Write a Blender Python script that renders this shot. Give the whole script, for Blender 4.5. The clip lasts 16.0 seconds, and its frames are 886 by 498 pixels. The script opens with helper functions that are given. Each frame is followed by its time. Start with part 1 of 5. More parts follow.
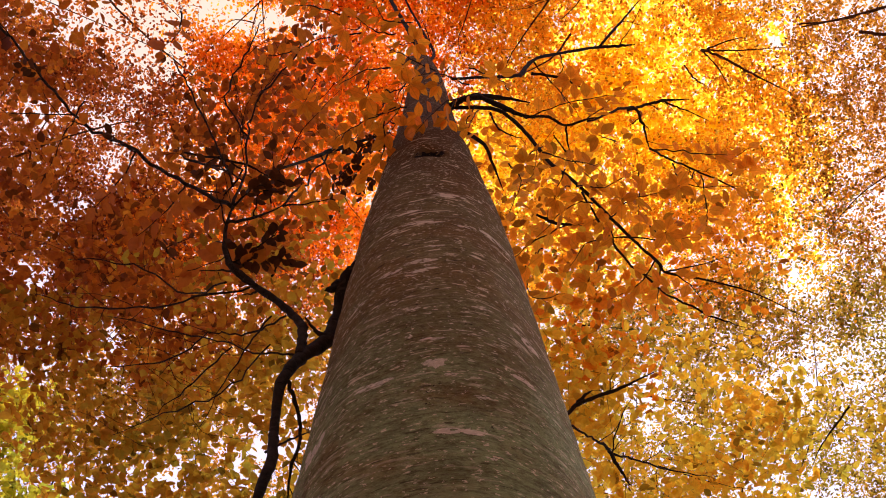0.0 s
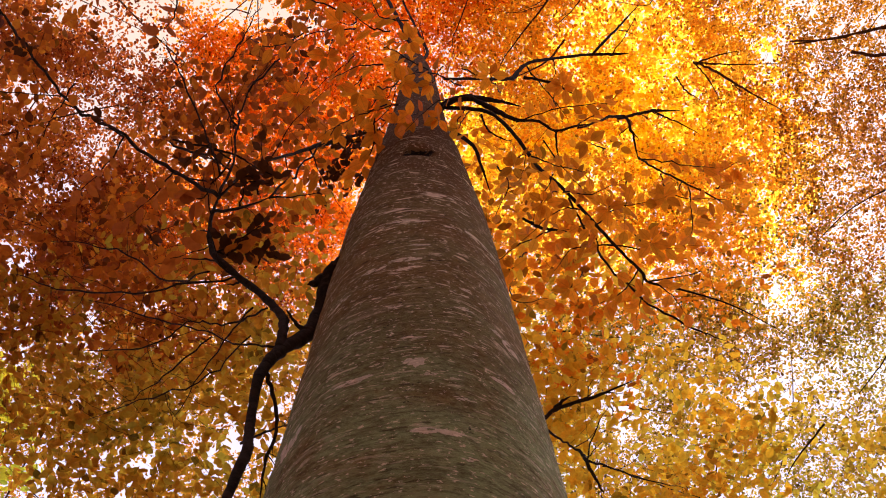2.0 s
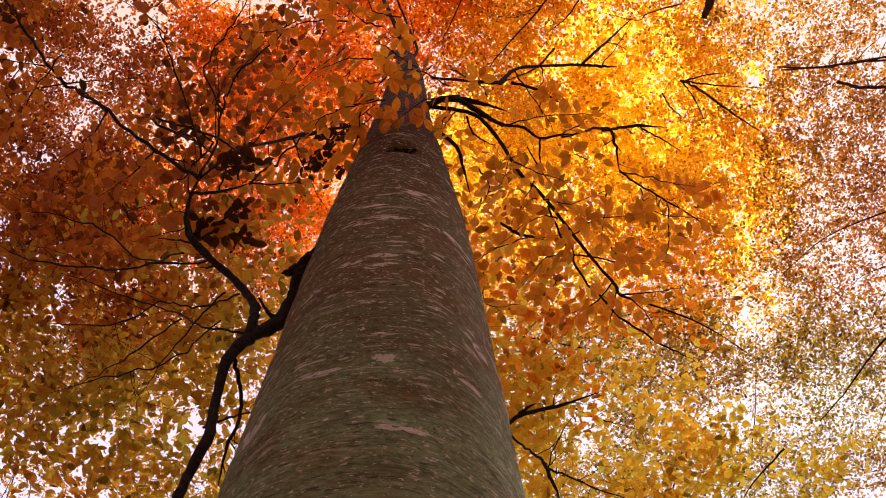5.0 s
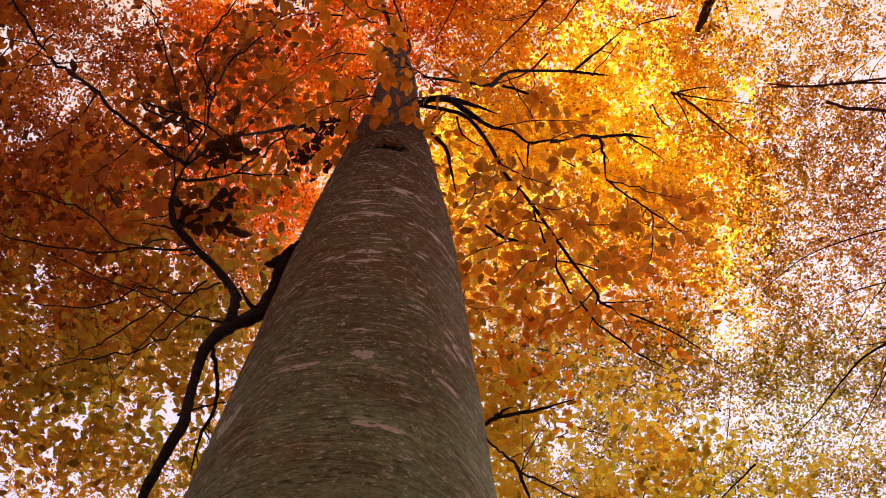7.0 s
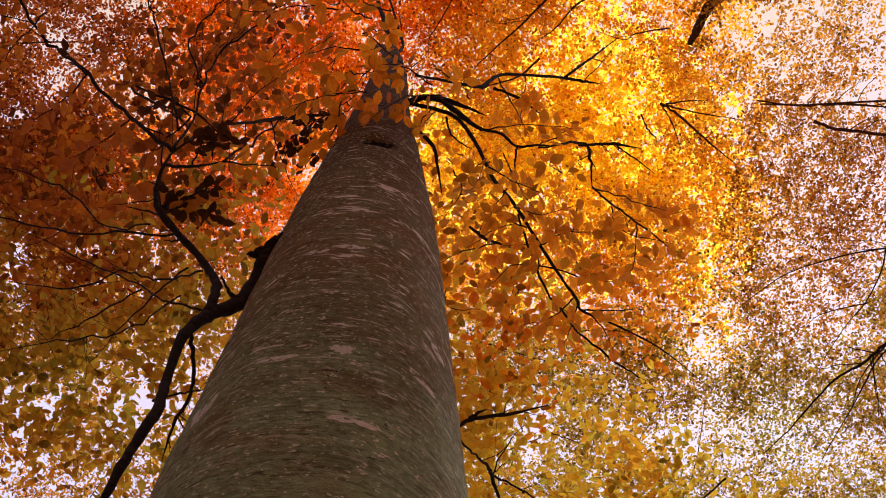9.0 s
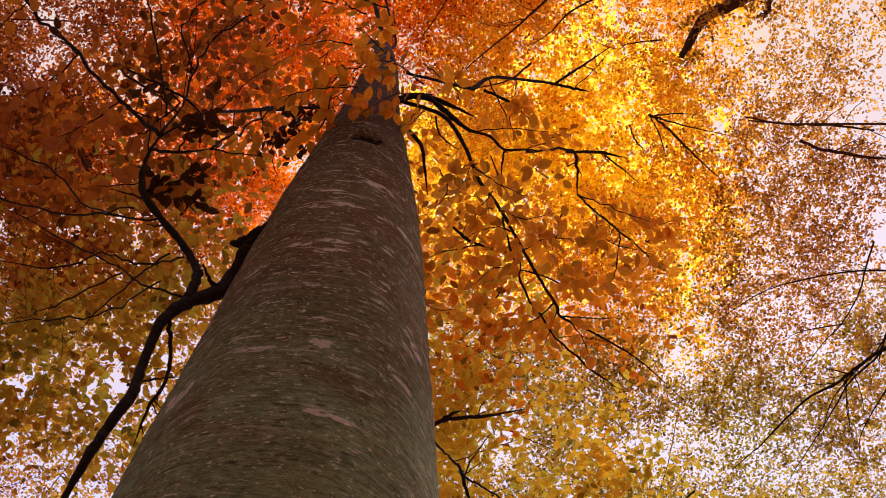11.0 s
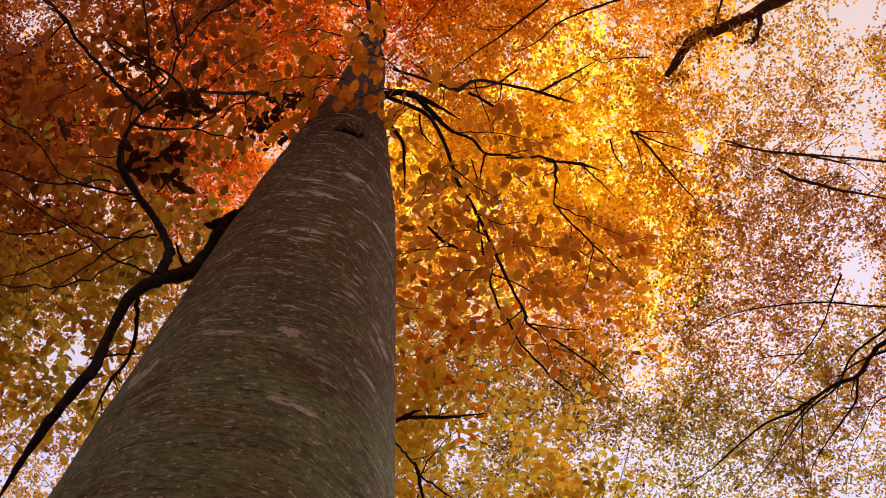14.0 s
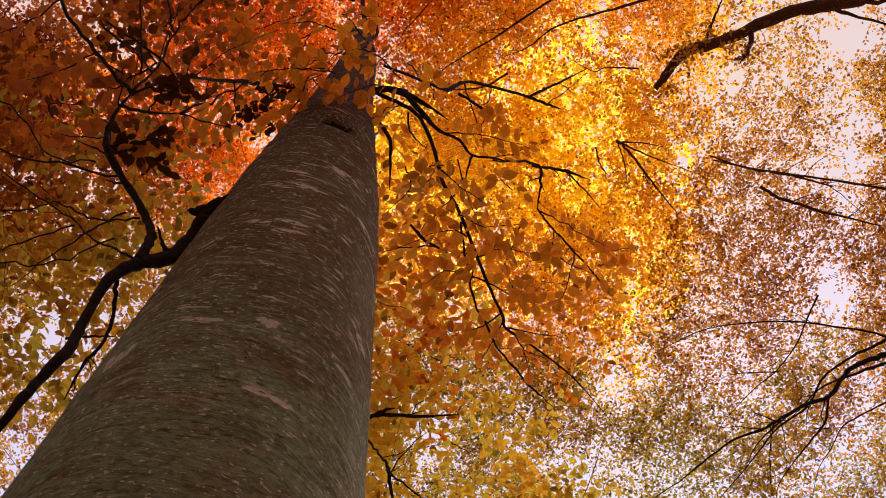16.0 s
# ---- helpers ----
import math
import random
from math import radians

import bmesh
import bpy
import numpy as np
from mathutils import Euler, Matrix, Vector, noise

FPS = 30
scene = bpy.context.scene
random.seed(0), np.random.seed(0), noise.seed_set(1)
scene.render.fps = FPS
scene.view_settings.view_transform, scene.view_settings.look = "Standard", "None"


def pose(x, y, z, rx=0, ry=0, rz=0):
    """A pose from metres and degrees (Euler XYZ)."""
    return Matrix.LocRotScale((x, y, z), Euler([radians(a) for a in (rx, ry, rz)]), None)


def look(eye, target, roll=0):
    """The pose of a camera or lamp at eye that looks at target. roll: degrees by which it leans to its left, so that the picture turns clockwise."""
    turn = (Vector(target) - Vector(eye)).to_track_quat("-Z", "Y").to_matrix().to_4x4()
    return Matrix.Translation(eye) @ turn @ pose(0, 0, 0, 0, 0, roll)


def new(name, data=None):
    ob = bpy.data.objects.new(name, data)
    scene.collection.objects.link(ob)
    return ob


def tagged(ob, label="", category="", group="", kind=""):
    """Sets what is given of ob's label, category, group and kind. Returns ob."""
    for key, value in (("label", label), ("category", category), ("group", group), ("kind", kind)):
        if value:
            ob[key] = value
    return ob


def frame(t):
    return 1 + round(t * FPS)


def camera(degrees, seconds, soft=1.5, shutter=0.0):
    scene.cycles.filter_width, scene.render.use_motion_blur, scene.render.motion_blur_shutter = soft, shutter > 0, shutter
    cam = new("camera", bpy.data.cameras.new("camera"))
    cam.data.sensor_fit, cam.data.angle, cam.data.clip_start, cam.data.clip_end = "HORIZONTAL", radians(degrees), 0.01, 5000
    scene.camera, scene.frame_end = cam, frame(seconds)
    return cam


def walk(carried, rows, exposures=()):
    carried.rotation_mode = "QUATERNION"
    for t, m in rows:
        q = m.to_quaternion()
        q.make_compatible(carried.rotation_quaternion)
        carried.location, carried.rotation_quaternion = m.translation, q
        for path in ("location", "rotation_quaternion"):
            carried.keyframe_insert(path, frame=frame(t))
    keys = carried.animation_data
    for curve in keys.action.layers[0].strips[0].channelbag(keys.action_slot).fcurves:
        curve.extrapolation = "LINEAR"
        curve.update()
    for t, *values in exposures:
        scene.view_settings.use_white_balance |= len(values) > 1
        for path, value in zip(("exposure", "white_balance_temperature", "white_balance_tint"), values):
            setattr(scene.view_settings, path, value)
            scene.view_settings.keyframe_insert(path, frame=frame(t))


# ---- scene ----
# ---------------------------------------------------------------- camera
cam = camera(40.0, 16.0, soft=1.0)
ROWS = [
    (0.0, 0.0000, 0.0000, 1.4000, 161.742, 1.226, 3.710),
    (1.0, -0.0014, 0.0002, 1.4003, 161.709, 1.166, 2.325),
    (2.0, -0.0029, 0.0004, 1.4005, 161.677, 1.106, 0.920),
    (3.0, -0.0044, 0.0007, 1.4007, 161.646, 1.045, -0.505),
    (4.0, -0.0060, 0.0010, 1.4009, 161.615, 0.983, -1.950),
    (5.0, -0.0078, 0.0013, 1.4011, 161.585, 0.920, -3.415),
    (6.0, -0.0096, 0.0017, 1.4013, 161.556, 0.858, -4.898),
    (7.0, -0.0115, 0.0021, 1.4015, 161.528, 0.795, -6.401),
    (8.0, -0.0135, 0.0026, 1.4016, 161.501, 0.733, -7.921),
    (9.0, -0.0157, 0.0031, 1.4018, 161.475, 0.671, -9.460),
    (10.0, -0.0181, 0.0037, 1.4018, 161.450, 0.611, -11.016),
    (11.0, -0.0206, 0.0044, 1.4019, 161.427, 0.551, -12.589),
    (12.0, -0.0233, 0.0051, 1.4020, 161.405, 0.492, -14.180),
    (13.0, -0.0262, 0.0059, 1.4020, 161.384, 0.435, -15.787),
    (14.0, -0.0293, 0.0068, 1.4019, 161.364, 0.379, -17.410),
    (15.0, -0.0326, 0.0077, 1.4019, 161.346, 0.325, -19.050),
    (16.0, -0.0361, 0.0088, 1.4018, 161.328, 0.274, -20.704),
]
walk(cam, [(t, pose(x, y, z, rx, ry, rz)) for t, x, y, z, rx, ry, rz in ROWS],
     exposures=[(0.0, 1.90, 6850, 12), (8.0, 1.60, 6850, 12), (16.0, 1.40, 6850, 12)])

# ---------------------------------------------------------------- sky and sun
SUN_DIR = Vector((0.30, 0.26, 0.92)).normalized()
world = bpy.data.worlds.new("sky")
scene.world = world
world.use_nodes = True
wn, wl = world.node_tree.nodes, world.node_tree.links
wn.clear()
w_out = wn.new("ShaderNodeOutputWorld")
w_bg = wn.new("ShaderNodeBackground")
w_bg.inputs["Strength"].default_value = 0.085
w_sky = wn.new("ShaderNodeTexSky")
w_sky.sky_type = "NISHITA"
w_sky.sun_disc = False
w_sky.sun_elevation = math.asin(SUN_DIR.z)
w_sky.sun_rotation = math.atan2(SUN_DIR.x, SUN_DIR.y)
w_sky.air_density, w_sky.dust_density, w_sky.ozone_density = 1.0, 1.5, 1.0
# thin high cloud over the blue
w_tc = wn.new("ShaderNodeTexCoord")
w_noise = wn.new("ShaderNodeTexNoise")
w_noise.inputs["Scale"].default_value = 1.6
w_noise.inputs["Detail"].default_value = 5.0
w_map = wn.new("ShaderNodeMapRange")
w_map.inputs["To Min"].default_value, w_map.inputs["To Max"].default_value = 0.93, 0.99
w_mix = wn.new("ShaderNodeMix")
w_mix.data_type = "RGBA"
# the cloud is rosier overhead, cooler lower down
w_sep = wn.new("ShaderNodeSeparateXYZ")
w_up = wn.new("ShaderNodeMapRange")
w_up.inputs["From Min"].default_value, w_up.inputs["From Max"].default_value = 0.84, 0.97
w_cloud = wn.new("ShaderNodeMix")
w_cloud.data_type = "RGBA"
w_cloud.inputs["A"].default_value = (3.3, 3.2, 4.75, 1)
w_cloud.inputs["B"].default_value = (3.6, 2.75, 2.3, 1)
wl.new(w_tc.outputs["Generated"], w_sep.inputs["Vector"])
wl.new(w_sep.outputs["Z"], w_up.inputs["Value"])
wl.new(w_up.outputs["Result"], w_cloud.inputs["Factor"])
wl.new(w_cloud.outputs["Result"], w_mix.inputs["B"])
wl.new(w_tc.outputs["Generated"], w_noise.inputs["Vector"])
wl.new(w_noise.outputs["Fac"], w_map.inputs["Value"])
wl.new(w_map.outputs["Result"], w_mix.inputs["Factor"])
wl.new(w_sky.outputs["Color"], w_mix.inputs["A"])
wl.new(w_mix.outputs["Result"], w_bg.inputs["Color"])
wl.new(w_bg.outputs["Background"], w_out.inputs["Surface"])

sun_data = bpy.data.lights.new("sun", "SUN")
sun_data.energy, sun_data.angle, sun_data.color = 3.0, radians(6), (1.0, 0.92, 0.80)
sun = new("sun", sun_data)
sun.matrix_world = look(SUN_DIR * 40, (0, 0, 0))


# ---------------------------------------------------------------- materials
def nodes_of(name):
    m = bpy.data.materials.new(name)
    m.use_nodes = True
    m.node_tree.nodes.clear()
    return m, m.node_tree.nodes, m.node_tree.links


def ramp(n, stops):
    r = n.new("ShaderNodeValToRGB")
    el = r.color_ramp.elements
    while len(el) < len(stops):
        el.new(0.5)
    for e, (at, c) in zip(el, stops):
        e.position, e.color = at, (*c, 1)
    return r


def leaf_material(name, colours, through_share=0.6, patch=0.8, gloss=0.02, withered=0.10, veins=False):
    """A thin autumn leaf: part of the light is thrown back, part comes through. colours: four tones picked leaf by leaf, with drifts over the crown."""
    m, n, l = nodes_of(name)
    out = n.new("ShaderNodeOutputMaterial")
    geo = n.new("ShaderNodeNewGeometry")
    info = n.new("ShaderNodeObjectInfo")
    noise_n = n.new("ShaderNodeTexNoise")
    noise_n.inputs["Scale"].default_value = patch
    noise_n.inputs["Detail"].default_value = 2.0
    l.new(geo.outputs["Position"], noise_n.inputs["Vector"])
    a = n.new("ShaderNodeMath")
    a.operation = "MULTIPLY_ADD"
    a.inputs[1].default_value, a.inputs[2].default_value = 0.55, -0.27
    l.new(geo.outputs["Random Per Island"], a.inputs[0])
    b = n.new("ShaderNodeMath")
    b.operation = "MULTIPLY_ADD"
    b.inputs[1].default_value, b.inputs[2].default_value = 1.5, -0.25
    l.new(noise_n.outputs["Fac"], b.inputs[0])
    s = n.new("ShaderNodeMath")
    s.operation = "ADD"
    l.new(a.outputs[0], s.inputs[0])
    l.new(b.outputs[0], s.inputs[1])
    o = n.new("ShaderNodeMath")
    o.operation = "MULTIPLY_ADD"
    o.inputs[1].default_value = 0.3
    l.new(info.outputs["Random"], o.inputs[0])
    l.new(s.outputs[0], o.inputs[2])
    o2 = n.new("ShaderNodeMath")
    o2.operation = "SUBTRACT"
    o2.inputs[1].default_value = 0.15
    l.new(o.outputs[0], o2.inputs[0])
    r = ramp(n, [(i / (len(colours) - 1), c) for i, c in enumerate(colours)])
    l.new(o2.outputs[0], r.inputs["Fac"])
    # fine blotches within the blade
    n2 = n.new("ShaderNodeTexNoise")
    n2.inputs["Scale"].default_value = 70.0
    n2.inputs["Detail"].default_value = 3.0
    l.new(geo.outputs["Position"], n2.inputs["Vector"])
    mr = n.new("ShaderNodeMapRange")
    mr.inputs["To Min"].default_value, mr.inputs["To Max"].default_value = 0.65, 1.25
    l.new(n2.outputs["Fac"], mr.inputs["Value"])
    mul = n.new("ShaderNodeVectorMath")
    mul.operation = "SCALE"
    l.new(r.outputs["Color"], mul.inputs[0])
    l.new(mr.outputs["Result"], mul.inputs["Scale"])
    # some blades are withered and let little light through
    old = n.new("ShaderNodeMapRange")
    old.inputs["From Min"].default_value, old.inputs["From Max"].default_value = withered, withered + 0.06
    old.inputs["To Min"].default_value = 0.36
    turn = n.new("ShaderNodeMath")
    turn.operation = "FRACT"
    turn2 = n.new("ShaderNodeMath")
    turn2.operation = "MULTIPLY"
    turn2.inputs[1].default_value = 37.7
    l.new(geo.outputs["Random Per Island"], turn2.inputs[0])
    l.new(turn2.outputs[0], turn.inputs[0])
    l.new(turn.outputs[0], old.inputs["Value"])
    mul2 = n.new("ShaderNodeVectorMath")
    mul2.operation = "SCALE"
    l.new(mul.outputs["Vector"], mul2.inputs[0])
    l.new(old.outputs["Result"], mul2.inputs["Scale"])
    mul = mul2
    if veins:
        # midrib and slanting side veins, along the blade's own axes
        tc = n.new("ShaderNodeTexCoord")
        sp = n.new("ShaderNodeSeparateXYZ")
        l.new(tc.outputs["Object"], sp.inputs["Vector"])
        ab = n.new("ShaderNodeMath")
        ab.operation = "ABSOLUTE"
        l.new(sp.outputs["Y"], ab.inputs[0])
        sl = n.new("ShaderNodeMath")
        sl.operation = "MULTIPLY_ADD"
        sl.inputs[1].default_value = -0.8
        l.new(ab.outputs[0], sl.inputs[0])
        l.new(sp.outputs["X"], sl.inputs[2])
        pp = n.new("ShaderNodeMath")
        pp.operation = "PINGPONG"
        pp.inputs[1].default_value = 0.055
        l.new(sl.outputs[0], pp.inputs[0])
        lines = n.new("ShaderNodeMapRange")
        lines.inputs["From Min"].default_value, lines.inputs["From Max"].default_value = 0.0, 0.016
        lines.inputs["To Min"].default_value = 0.86
        l.new(pp.outputs[0], lines.inputs["Value"])
        rib = n.new("ShaderNodeMapRange")
        rib.inputs["From Min"].default_value, rib.inputs["From Max"].default_value = 0.008, 0.03
        rib.inputs["To Min"].default_value = 0.78
        l.new(ab.outputs[0], rib.inputs["Value"])
        vm = n.new("ShaderNodeMath")
        vm.operation = "MULTIPLY"
        l.new(lines.outputs["Result"], vm.inputs[0])
        l.new(rib.outputs["Result"], vm.inputs[1])
        # one blade is older and browner than the next
        own = n.new("ShaderNodeMath")
        own.operation = "MULTIPLY"
        own.inputs[1].default_value = 7.3
        l.new(info.outputs["Random"], own.inputs[0])
        frac = n.new("ShaderNodeMath")
        frac.operation = "FRACT"
        l.new(own.outputs[0], frac.inputs[0])
        age = n.new("ShaderNodeMapRange")
        age.inputs["To Min"].default_value, age.inputs["To Max"].default_value = 0.65, 1.3
        l.new(frac.outputs[0], age.inputs["Value"])
        vm2 = n.new("ShaderNodeMath")
        vm2.operation = "MULTIPLY"
        l.new(vm.outputs[0], vm2.inputs[0])
        l.new(age.outputs["Result"], vm2.inputs[1])
        vm = vm2
        mul3 = n.new("ShaderNodeVectorMath")
        mul3.operation = "SCALE"
        l.new(mul.outputs["Vector"], mul3.inputs[0])
        l.new(vm.outputs[0], mul3.inputs["Scale"])
        mul = mul3
    dif = n.new("ShaderNodeBsdfDiffuse")
    tra = n.new("ShaderNodeBsdfTranslucent")
    glo = n.new("ShaderNodeBsdfGlossy")
    glo.inputs["Roughness"].default_value = 0.45
    l.new(mul.outputs["Vector"], dif.inputs["Color"])
    l.new(mul.outputs["Vector"], tra.inputs["Color"])
    mix = n.new("ShaderNodeMixShader")
    mix.inputs["Fac"].default_value = through_share
    l.new(dif.outputs[0], mix.inputs[1])
    l.new(tra.outputs[0], mix.inputs[2])
    mix2 = n.new("ShaderNodeMixShader")
    mix2.inputs["Fac"].default_value = gloss
    l.new(mix.outputs[0], mix2.inputs[1])
    l.new(glo.outputs[0], mix2.inputs[2])
    l.new(mix2.outputs[0], out.inputs["Surface"])
    return m


def bark_material(name, dark, light, streak, algae, bump=0.6, film=None, upper_tone=None, dirt=1.0):
    """Smooth grey beech bark: rings of pale streaks, corky flecks, green film low down, relief."""
    m, n, l = nodes_of(name)
    out = n.new("ShaderNodeOutputMaterial")
    p = n.new("ShaderNodeBsdfPrincipled")
    p.inputs["Roughness"].default_value = 0.92
    p.inputs["Specular IOR Level"].default_value = 0.1
    geo = n.new("ShaderNodeNewGeometry")

    def tex(scale, detail=4.0, rough=0.55, stretch=(1, 1, 1)):
        mp = n.new("ShaderNodeMapping")
        mp.inputs["Scale"].default_value = stretch
        l.new(geo.outputs["Position"], mp.inputs["Vector"])
        t = n.new("ShaderNodeTexNoise")
        t.inputs["Scale"].default_value, t.inputs["Detail"].default_value, t.inputs["Roughness"].default_value = scale, detail, rough
        l.new(mp.outputs["Vector"], t.inputs["Vector"])
        return t.outputs["Fac"]

    def mixc(fac, a, b):
        x = n.new("ShaderNodeMix")
        x.data_type = "RGBA"
        for sock, v in (("Factor", fac), ("A", a), ("B", b)):
            if isinstance(v, (tuple, float)):
                x.inputs[sock].default_value = (*v, 1) if isinstance(v, tuple) else v
            else:
                l.new(v, x.inputs[sock])
        return x.outputs["Result"]

    def band(v, lo, hi):
        x = n.new("ShaderNodeMapRange")
        x.interpolation_type = "SMOOTHSTEP"
        x.inputs["From Min"].default_value, x.inputs["From Max"].default_value = lo, hi
        l.new(v, x.inputs["Value"])
        return x.outputs["Result"]

    def times(a, b):
        x = n.new("ShaderNodeMath")
        x.operation = "MULTIPLY"
        for i, v in enumerate((a, b)):
            if isinstance(v, float):
                x.inputs[i].default_value = v
            else:
                l.new(v, x.inputs[i])
        return x.outputs[0]

    big = tex(1.7, 5.0)
    grain = tex(55.0, 6.0, 0.75, (1, 1, 1.6))
    rings = tex(5.0, 8.0, 0.75, (1, 1, 7.0))
    flecks = tex(8.0, 3.0, 0.6, (1, 1, 5.5))
    dashes = tex(18.0, 2.5, 0.55, (1, 1, 3.2))
    spots = tex(75.0, 3.0, 0.6, (1, 1, 1.6))
    col = mixc(band(big, 0.3, 0.7), dark, light)
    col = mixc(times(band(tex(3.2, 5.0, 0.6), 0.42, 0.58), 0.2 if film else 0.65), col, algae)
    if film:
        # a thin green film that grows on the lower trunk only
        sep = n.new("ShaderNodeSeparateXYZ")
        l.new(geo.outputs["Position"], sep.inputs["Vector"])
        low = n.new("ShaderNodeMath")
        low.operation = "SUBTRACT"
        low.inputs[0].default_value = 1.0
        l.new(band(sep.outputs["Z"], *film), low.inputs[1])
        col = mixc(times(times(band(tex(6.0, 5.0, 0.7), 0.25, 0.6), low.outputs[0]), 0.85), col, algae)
    if upper_tone:
        # redder and darker towards the crown
        col = mixc(times(band(sep.outputs["Z"], 4.0, 5.6), 0.75), col, upper_tone)
    col = mixc(times(band(grain, 0.44, 0.62), 0.6 * dirt), col, tuple(c * 0.42 for c in dark))
    col = mixc(times(band(tex(13.0, 6.0, 0.75, (1, 1, 1.5)), 0.50, 0.68), 0.5 * dirt), col, tuple(c * 0.5 for c in dark))
    col = mixc(times(band(rings, 0.56, 0.70), 0.34), col, streak)
    col = mixc(times(band(rings, 0.46, 0.34), 0.45 * dirt), col, tuple(c * 0.45 for c in dark))
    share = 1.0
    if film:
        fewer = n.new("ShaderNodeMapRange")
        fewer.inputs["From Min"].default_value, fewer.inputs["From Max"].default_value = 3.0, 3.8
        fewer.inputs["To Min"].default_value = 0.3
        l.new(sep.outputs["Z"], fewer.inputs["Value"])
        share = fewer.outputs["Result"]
    col = mixc(times(times(band(flecks, 0.64, 0.68), 0.75), share), col, streak)
    col = mixc(times(times(band(dashes, 0.64, 0.665), 0.9), share), col, streak)
    col = mixc(times(band(spots, 0.615, 0.645), 0.85), col, streak)
    col = mixc(times(band(tex(19.0, 2.0, 0.5, (1, 1, 4.5)), 0.66, 0.70), 0.65 * dirt), col, tuple(c * 0.2 for c in dark))
    if upper_tone:
        col = mixc(times(band(sep.outputs["Z"], 5.3, 6.0), 0.7), col, upper_tone)
    l.new(col, p.inputs["Base Color"])
    add = n.new("ShaderNodeMath")
    add.operation = "ADD"
    l.new(times(rings, 1.0), add.inputs[0])
    l.new(times(grain, 0.9), add.inputs[1])
    bp = n.new("ShaderNodeBump")
    bp.inputs["Strength"].default_value, bp.inputs["Distance"].default_value = bump, 0.016
    l.new(add.outputs[0], bp.inputs["Height"])
    l.new(bp.outputs["Normal"], p.inputs["Normal"])
    l.new(p.outputs[0], out.inputs["Surface"])
    return m


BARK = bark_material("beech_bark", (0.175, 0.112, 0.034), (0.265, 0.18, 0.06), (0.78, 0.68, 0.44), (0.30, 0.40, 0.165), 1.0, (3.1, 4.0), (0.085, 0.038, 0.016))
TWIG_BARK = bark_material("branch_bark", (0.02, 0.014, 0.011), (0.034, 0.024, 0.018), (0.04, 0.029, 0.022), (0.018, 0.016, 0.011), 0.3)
FAR_BARK = bark_material("far_branch_bark", (0.075, 0.032, 0.018), (0.11, 0.05, 0.03), (0.16, 0.085, 0.06), (0.07, 0.045, 0.02), 0.3)
LEAF_NEAR = leaf_material("near_leaf", [(0.66, 0.165, 0.011), (0.72, 0.215, 0.014), (0.75, 0.29, 0.018), (0.66, 0.32, 0.03)], 0.66, 1.6, 0.02, -0.2, True)
# near-black leaf: shade and silhouette put into the colour
LEAF_SHADED = leaf_material("shaded_leaf", [(0.025, 0.01, 0.006), (0.05, 0.018, 0.007), (0.085, 0.028, 0.008), (0.13, 0.045, 0.01)], 0.25, 1.6)
LEAF_MID_RED = leaf_material("mid_red_leaf", [(0.26, 0.06, 0.012), (0.4, 0.105, 0.014), (0.54, 0.17, 0.016), (0.62, 0.25, 0.02)], 0.58, 1.5)
LEAF_MID_BROWN = leaf_material("mid_brown_leaf", [(0.44, 0.15, 0.016), (0.53, 0.25, 0.022), (0.53, 0.34, 0.03), (0.43, 0.37, 0.045)], 0.66, 1.6, 0.02, 0.06)
LEAF_MID_OLIVE = leaf_material("mid_olive_leaf", [(0.64, 0.36, 0.03), (0.68, 0.46, 0.038), (0.63, 0.51, 0.052), (0.5, 0.49, 0.065)], 0.70, 1.2, 0.02, 0.06)
LEAF_MID_ORANGE = leaf_material("mid_orange_leaf", [(0.74, 0.165, 0.01), (0.82, 0.25, 0.014), (0.84, 0.33, 0.018), (0.78, 0.38, 0.025)], 0.70, 1.2, 0.02, 0.10)
LEAF_MID_YELLOW = leaf_material("mid_yellow_leaf", [(0.78, 0.39, 0.025), (0.78, 0.48, 0.032), (0.74, 0.55, 0.048), (0.6, 0.54, 0.062)], 0.78, 1.0, 0.02, 0.03)
LEAF_RED = leaf_material("red_leaf", [(0.78, 0.13, 0.008), (0.86, 0.19, 0.01), (0.92, 0.27, 0.013), (0.94, 0.38, 0.022)], 0.68, 0.7)
LEAF_YELLOW = leaf_material("yellow_leaf", [(0.88, 0.26, 0.012), (0.9, 0.34, 0.016), (0.92, 0.43, 0.022), (0.93, 0.54, 0.04)], 0.70, 0.55, 0.02, 0.06)
LEAF_BROWN = leaf_material("brown_leaf", [(0.27, 0.085, 0.02), (0.43, 0.165, 0.022), (0.57, 0.26, 0.026), (0.64, 0.35, 0.03)], 0.56, 0.55, 0.02, 0.14)
LEAF_OLIVE = leaf_material("olive_leaf", [(0.36, 0.16, 0.022), (0.42, 0.235, 0.027), (0.4, 0.285, 0.032), (0.3, 0.27, 0.04)], 0.62, 0.7, 0.02, 0.16)
# paler, more see-through yellow: the glow round the sun put into the colour
LEAF_GLOW = leaf_material("painted_glow_leaf", [(0.95, 0.6, 0.035), (0.95, 0.68, 0.05), (0.95, 0.73, 0.065), (0.95, 0.77, 0.085)], 0.9, 0.6, 0.02, -0.2)
LEAF_LIME = leaf_material("yellow_green_leaf", [(0.74, 0.50, 0.03), (0.72, 0.58, 0.04), (0.60, 0.58, 0.05), (0.46, 0.54, 0.06)], 0.72, 1.0, 0.02, 0.05)
# red-brown leaf, darkened further: shade on the left put into the colour
LEAF_MAROON = leaf_material("maroon_leaf", [(0.17, 0.032, 0.014), (0.33, 0.07, 0.016), (0.48, 0.14, 0.02), (0.55, 0.23, 0.026)], 0.5, 0.6)
